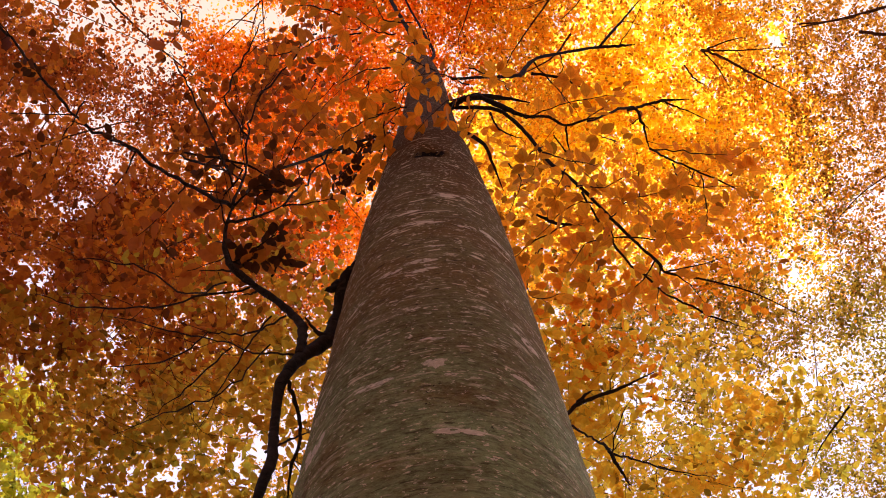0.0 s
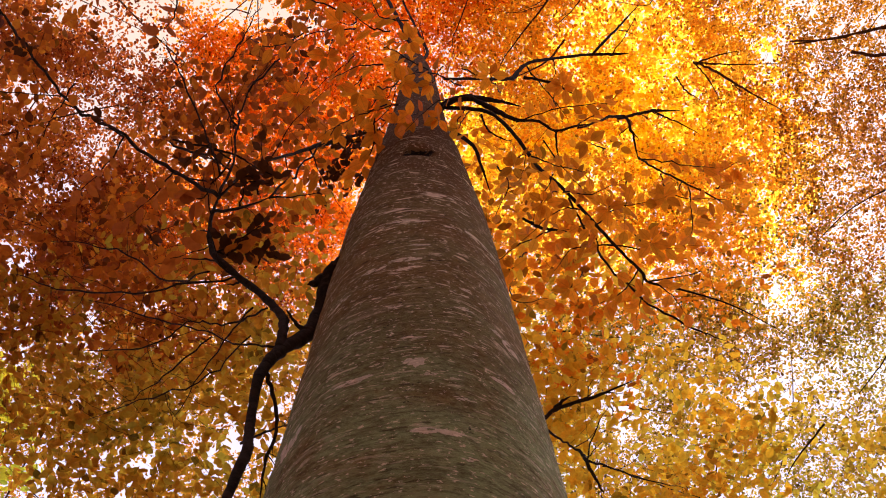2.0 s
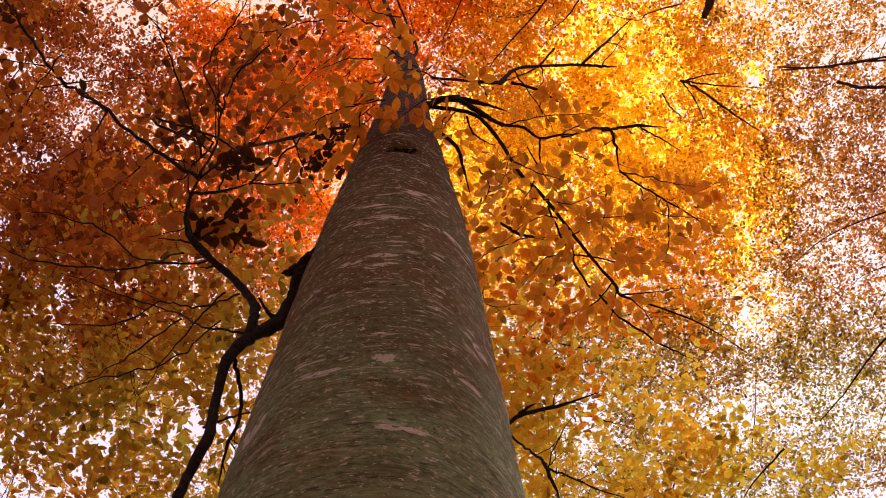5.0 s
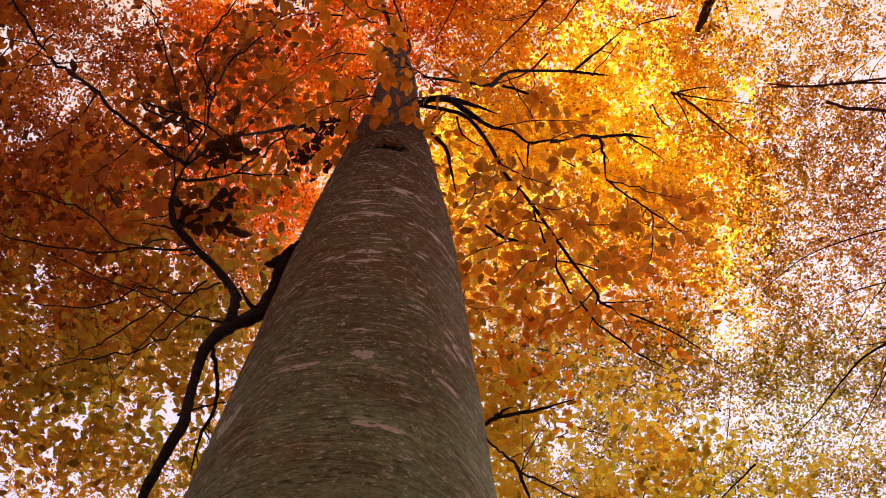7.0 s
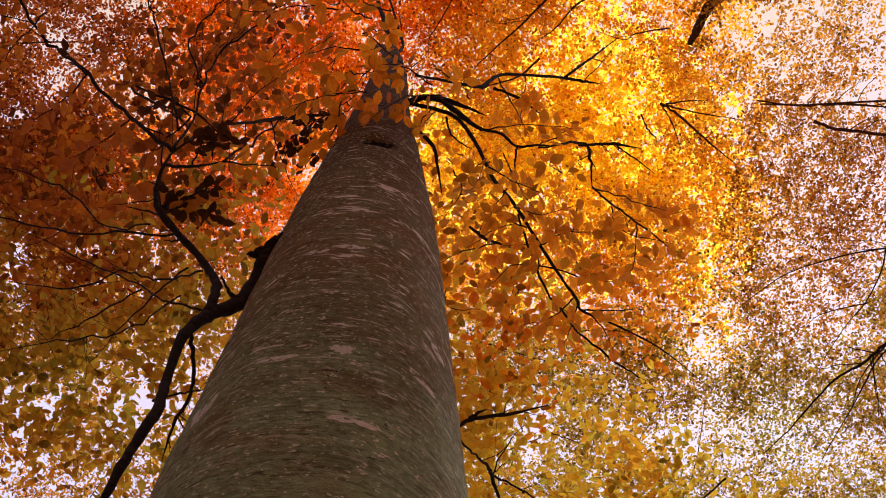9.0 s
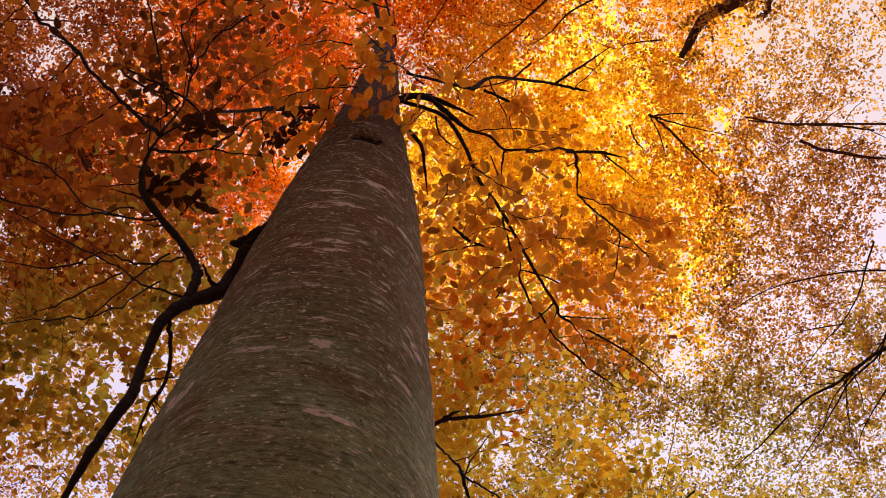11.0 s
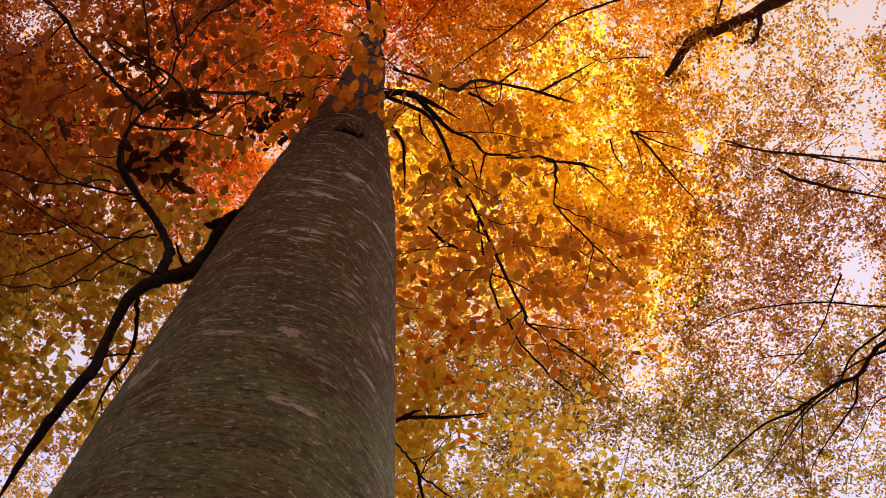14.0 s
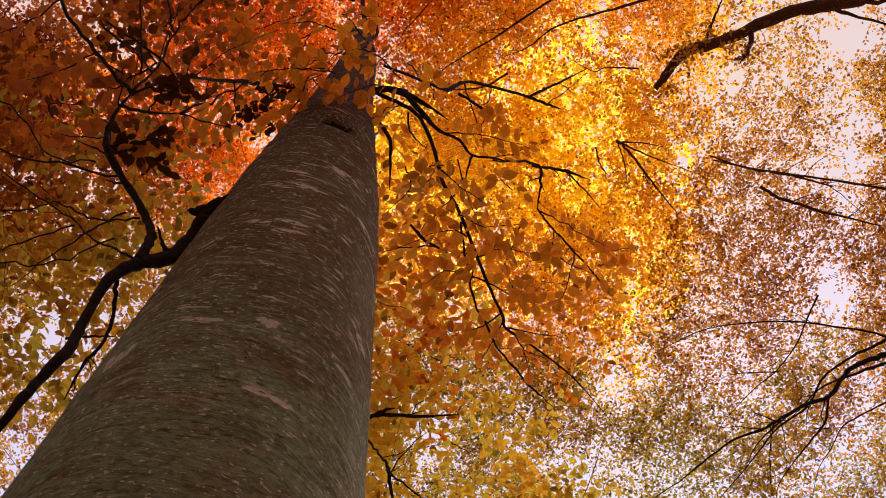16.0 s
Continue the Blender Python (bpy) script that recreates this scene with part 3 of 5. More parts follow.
bark_patch(trunk, "lichen_patch", 47.7, 3.661, 15.2, 0.0583, LICHEN, 516, 15)
bark_patch(trunk, "lichen_patch", 38.6, 3.689, 9.1, 0.0348, LICHEN, 517, 11)
bark_patch(trunk, "lichen_patch", 6.6, 3.346, 7.5, 0.0153, LICHEN, 518, 11)
bark_patch(trunk, "lichen_patch", 18.2, 3.261, 8.6, 0.0169, LICHEN, 519, 12)
bark_patch(trunk, "lichen_patch", 17.0, 3.034, 3.7, 0.0192, LICHEN, 520, 11)
bark_patch(trunk, "lichen_patch", -26.9, 3.621, 7.4, 0.0265, LICHEN, 521, 11)
bark_patch(trunk, "lichen_patch", 2.9, 4.159, 12.5, 0.0288, LICHEN, 522, 12)
bark_patch(trunk, "lichen_patch", 45.7, 4.395, 28.0, 0.0691, LICHEN, 523, 14)
bark_patch(trunk, "lichen_patch", -9.7, 3.558, 3.4, 0.0304, LICHEN, 524, 10)
bark_patch(trunk, "lichen_patch", -50.8, 3.293, 14.6, 0.0909, LICHEN, 525, 21)
bark_patch(trunk, "knot", 0.4, 3.307, 4.1, 0.0220, KNOT_AND_SHADE, 526, 2)
bark_patch(trunk, "knot", -2.5, 3.276, 2.4, 0.0237, KNOT_AND_SHADE, 527, 2)
bark_patch(trunk, "knot", -2.5, 3.234, 2.7, 0.0182, KNOT_AND_SHADE, 528, 2)
bark_patch(trunk, "knot", 11.3, 4.032, 12.1, 0.0312, KNOT_AND_SHADE, 529, 2)
bark_patch(trunk, "knot", 15.6, 3.611, 6.1, 0.0130, KNOT_AND_SHADE, 530, 2)
bark_patch(trunk, "knot", -12.0, 3.606, 4.0, 0.0158, KNOT_AND_SHADE, 531, 2)
bark_patch(trunk, "knot", 4.5, 3.827, 9.1, 0.0150, KNOT_AND_SHADE, 532, 2)
bark_patch(trunk, "knot", -7.5, 3.737, 10.5, 0.0175, KNOT_AND_SHADE, 533, 2)
bark_patch(trunk, "knot", 18.6, 3.146, 4.8, 0.0130, KNOT_AND_SHADE, 534, 2)
# brow scar: dark flakes in the groove, its shade put into the colour
bark_patch(trunk, "knot", 1.0, 5.330, 28.0, 0.0800, KNOT_AND_SHADE, 535, 30)
bark_patch(trunk, "knot", 9.0, 5.345, 20.0, 0.0400, KNOT_AND_SHADE, 536, 9)
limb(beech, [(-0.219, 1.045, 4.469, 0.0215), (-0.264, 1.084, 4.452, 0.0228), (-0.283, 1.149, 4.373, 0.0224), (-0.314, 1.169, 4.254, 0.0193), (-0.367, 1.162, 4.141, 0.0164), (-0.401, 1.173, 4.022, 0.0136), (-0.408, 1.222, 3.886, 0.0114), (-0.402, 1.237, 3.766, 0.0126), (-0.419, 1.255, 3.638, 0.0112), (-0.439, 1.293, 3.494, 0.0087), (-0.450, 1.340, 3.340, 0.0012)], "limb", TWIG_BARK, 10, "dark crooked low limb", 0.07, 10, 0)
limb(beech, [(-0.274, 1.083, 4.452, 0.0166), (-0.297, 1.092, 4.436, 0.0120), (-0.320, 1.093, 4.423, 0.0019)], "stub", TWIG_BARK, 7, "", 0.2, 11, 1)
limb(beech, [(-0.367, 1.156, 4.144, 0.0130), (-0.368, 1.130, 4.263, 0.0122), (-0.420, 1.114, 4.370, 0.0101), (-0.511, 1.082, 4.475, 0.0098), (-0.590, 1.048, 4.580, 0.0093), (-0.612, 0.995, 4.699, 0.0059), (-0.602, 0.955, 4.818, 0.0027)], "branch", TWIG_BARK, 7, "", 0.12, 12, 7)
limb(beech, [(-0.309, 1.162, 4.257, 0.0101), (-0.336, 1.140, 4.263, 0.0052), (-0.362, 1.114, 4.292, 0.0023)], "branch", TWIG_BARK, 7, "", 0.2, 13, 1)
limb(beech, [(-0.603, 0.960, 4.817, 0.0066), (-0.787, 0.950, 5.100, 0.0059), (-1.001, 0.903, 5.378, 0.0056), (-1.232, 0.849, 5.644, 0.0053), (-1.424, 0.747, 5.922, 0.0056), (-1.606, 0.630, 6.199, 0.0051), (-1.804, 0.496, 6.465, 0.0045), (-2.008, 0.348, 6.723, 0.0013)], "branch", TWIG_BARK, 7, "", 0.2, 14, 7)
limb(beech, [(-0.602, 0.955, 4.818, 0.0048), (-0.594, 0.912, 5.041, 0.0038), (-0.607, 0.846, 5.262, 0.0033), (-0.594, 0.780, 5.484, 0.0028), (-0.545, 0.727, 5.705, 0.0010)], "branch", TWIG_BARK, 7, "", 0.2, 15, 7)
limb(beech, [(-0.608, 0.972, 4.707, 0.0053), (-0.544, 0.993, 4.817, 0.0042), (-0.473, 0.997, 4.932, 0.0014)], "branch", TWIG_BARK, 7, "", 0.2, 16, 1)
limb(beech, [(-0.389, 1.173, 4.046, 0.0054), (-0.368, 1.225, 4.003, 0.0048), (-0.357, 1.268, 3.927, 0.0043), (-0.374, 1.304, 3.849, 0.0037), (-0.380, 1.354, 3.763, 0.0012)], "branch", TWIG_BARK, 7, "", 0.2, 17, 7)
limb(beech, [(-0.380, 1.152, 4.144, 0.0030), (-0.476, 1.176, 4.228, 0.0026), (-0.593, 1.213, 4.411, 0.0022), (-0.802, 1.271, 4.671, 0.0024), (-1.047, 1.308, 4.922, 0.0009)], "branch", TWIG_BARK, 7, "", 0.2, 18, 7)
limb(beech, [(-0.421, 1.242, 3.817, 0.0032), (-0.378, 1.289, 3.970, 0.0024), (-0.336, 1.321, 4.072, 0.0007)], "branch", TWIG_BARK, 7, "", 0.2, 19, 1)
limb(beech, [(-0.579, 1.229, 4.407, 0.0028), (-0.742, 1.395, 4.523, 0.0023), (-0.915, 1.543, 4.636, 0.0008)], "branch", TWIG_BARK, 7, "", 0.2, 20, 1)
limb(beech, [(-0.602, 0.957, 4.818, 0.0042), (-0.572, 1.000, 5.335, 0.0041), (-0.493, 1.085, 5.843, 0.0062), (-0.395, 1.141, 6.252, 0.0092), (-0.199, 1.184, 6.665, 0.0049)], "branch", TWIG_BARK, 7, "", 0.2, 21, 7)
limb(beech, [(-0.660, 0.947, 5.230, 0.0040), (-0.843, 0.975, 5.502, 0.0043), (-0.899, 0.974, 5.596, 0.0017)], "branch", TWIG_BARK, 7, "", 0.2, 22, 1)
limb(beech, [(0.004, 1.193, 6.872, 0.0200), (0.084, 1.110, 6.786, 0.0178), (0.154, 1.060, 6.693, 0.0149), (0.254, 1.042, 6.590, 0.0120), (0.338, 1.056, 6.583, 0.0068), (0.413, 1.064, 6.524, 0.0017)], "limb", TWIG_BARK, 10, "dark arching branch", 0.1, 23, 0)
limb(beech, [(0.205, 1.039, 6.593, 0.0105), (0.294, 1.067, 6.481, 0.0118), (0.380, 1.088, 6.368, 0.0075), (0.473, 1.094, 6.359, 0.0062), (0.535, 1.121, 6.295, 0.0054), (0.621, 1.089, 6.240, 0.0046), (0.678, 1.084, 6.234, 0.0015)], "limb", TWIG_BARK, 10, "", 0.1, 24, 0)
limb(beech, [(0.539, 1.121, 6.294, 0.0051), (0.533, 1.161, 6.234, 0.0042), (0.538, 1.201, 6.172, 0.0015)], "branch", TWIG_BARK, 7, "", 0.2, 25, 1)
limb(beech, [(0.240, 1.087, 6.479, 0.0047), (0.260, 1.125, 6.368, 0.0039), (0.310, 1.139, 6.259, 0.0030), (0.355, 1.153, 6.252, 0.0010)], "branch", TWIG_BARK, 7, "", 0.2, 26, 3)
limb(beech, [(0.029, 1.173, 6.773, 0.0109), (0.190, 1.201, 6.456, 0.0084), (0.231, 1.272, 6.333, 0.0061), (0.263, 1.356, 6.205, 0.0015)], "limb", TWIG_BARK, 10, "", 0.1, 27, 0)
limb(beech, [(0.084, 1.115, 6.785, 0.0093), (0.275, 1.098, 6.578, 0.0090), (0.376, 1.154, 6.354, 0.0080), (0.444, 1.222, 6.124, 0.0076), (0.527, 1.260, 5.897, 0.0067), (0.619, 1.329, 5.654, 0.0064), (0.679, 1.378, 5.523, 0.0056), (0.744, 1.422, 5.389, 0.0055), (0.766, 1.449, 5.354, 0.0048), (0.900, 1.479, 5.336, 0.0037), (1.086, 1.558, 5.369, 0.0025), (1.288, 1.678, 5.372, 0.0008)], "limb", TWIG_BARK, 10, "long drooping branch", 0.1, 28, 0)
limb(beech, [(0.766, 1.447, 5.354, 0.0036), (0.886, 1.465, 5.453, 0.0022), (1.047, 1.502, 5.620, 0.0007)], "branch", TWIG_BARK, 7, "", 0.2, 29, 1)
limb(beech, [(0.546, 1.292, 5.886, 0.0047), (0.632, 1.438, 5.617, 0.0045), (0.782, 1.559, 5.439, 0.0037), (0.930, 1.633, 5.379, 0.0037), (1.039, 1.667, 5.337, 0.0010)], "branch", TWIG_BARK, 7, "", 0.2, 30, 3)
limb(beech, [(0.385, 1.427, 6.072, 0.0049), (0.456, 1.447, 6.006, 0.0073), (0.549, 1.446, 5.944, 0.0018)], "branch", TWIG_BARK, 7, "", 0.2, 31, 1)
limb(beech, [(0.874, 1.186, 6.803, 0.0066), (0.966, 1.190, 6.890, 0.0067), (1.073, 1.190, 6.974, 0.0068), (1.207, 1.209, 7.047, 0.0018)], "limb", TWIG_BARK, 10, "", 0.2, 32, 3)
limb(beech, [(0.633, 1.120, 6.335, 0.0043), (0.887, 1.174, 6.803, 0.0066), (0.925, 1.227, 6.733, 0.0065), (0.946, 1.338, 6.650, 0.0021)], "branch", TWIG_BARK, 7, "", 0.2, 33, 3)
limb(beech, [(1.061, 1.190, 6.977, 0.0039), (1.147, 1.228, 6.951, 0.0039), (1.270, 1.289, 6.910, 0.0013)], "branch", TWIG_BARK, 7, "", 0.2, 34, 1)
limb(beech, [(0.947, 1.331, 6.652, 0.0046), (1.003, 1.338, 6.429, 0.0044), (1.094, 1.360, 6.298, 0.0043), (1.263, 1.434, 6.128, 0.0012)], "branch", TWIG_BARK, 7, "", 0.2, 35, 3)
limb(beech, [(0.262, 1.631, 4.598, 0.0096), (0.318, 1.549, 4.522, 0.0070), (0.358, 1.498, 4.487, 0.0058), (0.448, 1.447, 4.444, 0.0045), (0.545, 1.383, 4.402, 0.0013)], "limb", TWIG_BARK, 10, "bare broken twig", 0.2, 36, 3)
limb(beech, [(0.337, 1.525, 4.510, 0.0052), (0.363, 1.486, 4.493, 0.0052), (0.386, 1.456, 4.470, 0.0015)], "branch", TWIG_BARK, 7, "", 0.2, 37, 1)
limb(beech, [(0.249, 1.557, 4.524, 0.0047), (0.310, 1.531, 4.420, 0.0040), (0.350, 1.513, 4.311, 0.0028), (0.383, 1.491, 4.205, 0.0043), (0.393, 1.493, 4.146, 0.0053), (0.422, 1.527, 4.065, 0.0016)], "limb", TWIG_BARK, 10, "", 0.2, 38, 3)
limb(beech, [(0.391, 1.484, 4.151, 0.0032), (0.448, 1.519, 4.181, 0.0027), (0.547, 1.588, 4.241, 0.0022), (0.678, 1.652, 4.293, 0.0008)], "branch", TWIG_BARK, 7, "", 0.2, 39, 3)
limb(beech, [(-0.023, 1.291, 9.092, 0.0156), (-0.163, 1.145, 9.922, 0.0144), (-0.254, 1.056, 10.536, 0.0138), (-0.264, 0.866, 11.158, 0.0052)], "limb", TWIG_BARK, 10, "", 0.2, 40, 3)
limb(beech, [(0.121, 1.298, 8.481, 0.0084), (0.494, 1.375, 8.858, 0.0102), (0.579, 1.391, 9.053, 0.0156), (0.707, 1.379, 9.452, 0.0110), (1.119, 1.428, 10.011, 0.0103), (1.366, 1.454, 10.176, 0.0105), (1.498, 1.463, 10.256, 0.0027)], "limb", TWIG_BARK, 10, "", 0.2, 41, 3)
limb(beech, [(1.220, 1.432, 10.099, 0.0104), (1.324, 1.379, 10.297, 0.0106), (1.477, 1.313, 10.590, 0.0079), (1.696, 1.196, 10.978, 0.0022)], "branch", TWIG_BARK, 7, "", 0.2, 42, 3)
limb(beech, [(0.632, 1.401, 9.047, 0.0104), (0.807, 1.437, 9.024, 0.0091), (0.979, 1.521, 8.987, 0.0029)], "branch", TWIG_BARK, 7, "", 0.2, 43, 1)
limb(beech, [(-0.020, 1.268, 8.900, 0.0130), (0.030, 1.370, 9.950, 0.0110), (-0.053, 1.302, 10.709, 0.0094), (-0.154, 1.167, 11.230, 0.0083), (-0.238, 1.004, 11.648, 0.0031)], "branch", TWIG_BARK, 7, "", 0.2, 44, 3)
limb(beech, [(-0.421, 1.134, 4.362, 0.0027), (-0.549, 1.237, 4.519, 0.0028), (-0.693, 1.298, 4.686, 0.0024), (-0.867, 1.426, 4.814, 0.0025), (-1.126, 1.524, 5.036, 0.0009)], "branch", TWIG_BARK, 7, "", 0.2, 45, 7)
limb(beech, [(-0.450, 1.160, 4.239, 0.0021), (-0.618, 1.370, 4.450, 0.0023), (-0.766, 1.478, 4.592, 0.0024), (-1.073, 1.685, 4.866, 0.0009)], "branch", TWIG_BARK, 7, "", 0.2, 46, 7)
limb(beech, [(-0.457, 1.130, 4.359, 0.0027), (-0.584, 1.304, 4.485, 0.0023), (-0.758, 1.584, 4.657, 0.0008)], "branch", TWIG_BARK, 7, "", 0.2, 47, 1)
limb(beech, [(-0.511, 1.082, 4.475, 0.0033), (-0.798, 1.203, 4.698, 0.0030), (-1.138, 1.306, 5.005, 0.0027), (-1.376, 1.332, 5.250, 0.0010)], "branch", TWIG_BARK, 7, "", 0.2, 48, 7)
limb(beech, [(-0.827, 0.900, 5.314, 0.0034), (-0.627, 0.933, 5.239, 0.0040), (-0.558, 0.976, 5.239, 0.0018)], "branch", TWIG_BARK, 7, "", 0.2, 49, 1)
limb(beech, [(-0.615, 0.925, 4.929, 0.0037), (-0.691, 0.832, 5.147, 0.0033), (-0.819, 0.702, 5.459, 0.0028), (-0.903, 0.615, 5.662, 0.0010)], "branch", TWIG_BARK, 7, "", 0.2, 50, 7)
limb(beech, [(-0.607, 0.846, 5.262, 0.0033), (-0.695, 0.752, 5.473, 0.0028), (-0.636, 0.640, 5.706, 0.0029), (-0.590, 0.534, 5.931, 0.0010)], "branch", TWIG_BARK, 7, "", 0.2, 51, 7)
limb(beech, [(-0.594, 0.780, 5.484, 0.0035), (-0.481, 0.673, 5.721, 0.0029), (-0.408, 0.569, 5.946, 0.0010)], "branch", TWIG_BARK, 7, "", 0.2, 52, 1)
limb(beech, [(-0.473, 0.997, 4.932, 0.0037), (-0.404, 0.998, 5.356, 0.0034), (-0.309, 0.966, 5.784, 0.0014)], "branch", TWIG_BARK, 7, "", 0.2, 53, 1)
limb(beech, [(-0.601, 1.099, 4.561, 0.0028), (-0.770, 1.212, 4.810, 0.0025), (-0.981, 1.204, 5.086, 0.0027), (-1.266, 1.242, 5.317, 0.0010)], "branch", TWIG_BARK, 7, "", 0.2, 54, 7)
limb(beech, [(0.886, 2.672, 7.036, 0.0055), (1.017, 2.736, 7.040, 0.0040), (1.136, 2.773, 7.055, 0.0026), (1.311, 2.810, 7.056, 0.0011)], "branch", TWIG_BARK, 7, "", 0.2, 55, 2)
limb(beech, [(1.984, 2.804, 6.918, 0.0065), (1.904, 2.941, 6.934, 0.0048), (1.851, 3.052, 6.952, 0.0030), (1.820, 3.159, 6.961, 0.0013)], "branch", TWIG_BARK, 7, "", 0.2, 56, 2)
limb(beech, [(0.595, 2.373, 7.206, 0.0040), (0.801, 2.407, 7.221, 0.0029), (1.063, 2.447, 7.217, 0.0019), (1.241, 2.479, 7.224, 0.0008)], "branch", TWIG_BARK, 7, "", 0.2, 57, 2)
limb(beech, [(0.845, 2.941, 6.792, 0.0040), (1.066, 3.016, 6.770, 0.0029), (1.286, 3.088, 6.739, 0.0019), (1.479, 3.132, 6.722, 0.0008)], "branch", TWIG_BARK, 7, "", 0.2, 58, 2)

# the beech's own leaves, further up and out
crown(beech, [(-2.06, 0.85, 7.61, 0.55, 0.55, 0.3), (-0.88, 1.21, 8.03, 0.55, 0.55, 0.3), (-2.03, 1.42, 7.41, 0.55, 0.55, 0.3), (-1.77, 1.67, 7.21, 0.55, 0.55, 0.3), (-1.23, 1.71, 7.02, 0.55, 0.55, 0.3), (-0.81, 1.63, 7.54, 0.55, 0.55, 0.3), (-1.52, 1.52, 7.32, 0.55, 0.55, 0.3), (-1.11, 1.36, 7.76, 0.55, 0.55, 0.3), (-1.92, 1.95, 7.19, 0.55, 0.55, 0.3), (-2.17, 1.83, 7.25, 0.55, 0.55, 0.3)], 330, 12, 0.36, 0.056, LEAF_MID_RED, TWIG_BARK, 61, 0.34, 4.6, 0.0013, fine=True)
crown(beech, [(-1.80, 2.15, 7.04, 0.55, 0.55, 0.3), (-1.33, 2.06, 6.88, 0.55, 0.55, 0.3), (-1.82, 2.55, 6.98, 0.55, 0.55, 0.3), (-1.40, 2.58, 6.86, 0.55, 0.55, 0.3), (-0.97, 2.23, 6.67, 0.55, 0.55, 0.3), (-1.70, 2.90, 6.85, 0.55, 0.55, 0.3), (-1.14, 2.89, 6.76, 0.55, 0.55, 0.3), (-0.82, 1.98, 7.22, 0.55, 0.55, 0.3), (-0.92, 2.70, 6.90, 0.55, 0.55, 0.3), (-1.83, 2.34, 7.07, 0.55, 0.55, 0.3), (-1.60, 2.36, 7.02, 0.55, 0.55, 0.3), (-1.85, 2.82, 7.07, 0.55, 0.55, 0.3)], 560, 12, 0.36, 0.056, LEAF_MID_BROWN, TWIG_BARK, 62, 0.40, 4.6, 0.0013, fine=True)
crown(beech, [(0.47, 1.59, 7.06, 0.55, 0.55, 0.3), (0.79, 1.80, 6.86, 0.55, 0.55, 0.3), (0.57, 2.00, 6.82, 0.55, 0.55, 0.3), (1.07, 2.08, 6.93, 0.55, 0.55, 0.3), (0.39, 1.81, 6.89, 0.55, 0.55, 0.3), (1.21, 1.80, 7.21, 0.55, 0.55, 0.3)], 95, 12, 0.36, 0.058, LEAF_MID_ORANGE, TWIG_BARK, 63, 0.30, 4.6, 0.0013, fine=True)
crown(beech, [(0.54, 2.30, 6.70, 0.55, 0.55, 0.3), (0.73, 2.54, 6.56, 0.55, 0.55, 0.3), (1.00, 2.46, 7.00, 0.55, 0.55, 0.3), (0.58, 2.79, 6.45, 0.55, 0.55, 0.3), (1.14, 2.90, 6.99, 0.55, 0.55, 0.3), (1.43, 3.19, 7.00, 0.55, 0.55, 0.3), (0.93, 3.10, 6.69, 0.55, 0.55, 0.3), (0.43, 2.62, 6.78, 0.55, 0.55, 0.3), (0.86, 2.52, 6.89, 0.55, 0.55, 0.3)], 285, 12, 0.36, 0.054, LEAF_MID_YELLOW, TWIG_BARK, 64, 0.20, 4.6, 0.0013, fine=True)
crown(beech, [(1.62, 3.24, 7.39, 0.42, 0.42, 0.3), (1.83, 3.18, 7.36, 0.42, 0.42, 0.3), (2.10, 3.26, 7.23, 0.42, 0.42, 0.3), (1.61, 3.08, 7.48, 0.42, 0.42, 0.3), (1.89, 3.39, 7.23, 0.42, 0.42, 0.3), (2.22, 3.12, 7.26, 0.42, 0.42, 0.3)], 90, 12, 0.36, 0.056, LEAF_MID_OLIVE, TWIG_BARK, 68, 0.34, 4.6, 0.0013, fine=True)
crown(beech, [(-1.50, 2.52, 7.55, 0.3, 0.3, 0.25), (-1.28, 2.60, 7.56, 0.3, 0.3, 0.25), (-1.62, 2.30, 7.60, 0.3, 0.3, 0.25), (-1.47, 2.38, 7.61, 0.3, 0.3, 0.25)], 75, 12, 0.36, 0.056, LEAF_MID_RED, TWIG_BARK, 69, 0.2, 4.6, 0.0013, fine=True)


def near_blade(seed):
    """A beech leaf of unit length: stalk, midrib fold, wavy margin, curled tip."""
    rng = np.random.default_rng(seed)
    xs = np.array([0.0, 0.12, 0.3, 0.5, 0.7, 0.86, 1.0])
    half = np.array([0.02, 0.16, 0.275, 0.295, 0.225, 0.11, 0.0]) * rng.uniform(0.9, 1.1)
    curl, fold = rng.uniform(-0.18, 0.1), rng.uniform(0.05, 0.22)
    verts, faces = [], []
    for i, (x, h) in enumerate(zip(xs, half)):
        z = curl * (x - 0.4) ** 2
        wave = rng.normal(0, 0.012, 2)
        verts += [(x, h, z + fold * h + wave[0]), (x, 0, z), (x, -h, z + fold * h + wave[1])]
    for i in range(len(xs) - 1):
        a = i * 3
        faces += [(a, a + 1, a + 4, a + 3), (a + 1, a + 2, a + 5, a + 4)]
    b = len(verts)
    verts += [(-0.14, 0.008, 0.02), (-0.14, -0.008, 0.02), (0.02, 0.008, -0.004), (0.02, -0.008, -0.004), (-0.06, 0.0, 0.0)]
    faces += [(b, b + 1, b + 3, b + 2), (b, b + 2, b + 4), (b + 1, b + 4, b + 3)]
    me = mesh_of("leaf", verts, faces, LEAF_NEAR)
    return me


NEAR_BLADES = [near_blade(s) for s in range(5)]


def recoloured(meshes, material):
    out = []
    for me in meshes:
        twin = me.copy()
        twin.materials[0] = material
        out.append(twin)
    return out


SHADED_BLADES = recoloured(NEAR_BLADES, LEAF_SHADED)
RED_BLADES = recoloured(NEAR_BLADES, LEAF_MID_RED)



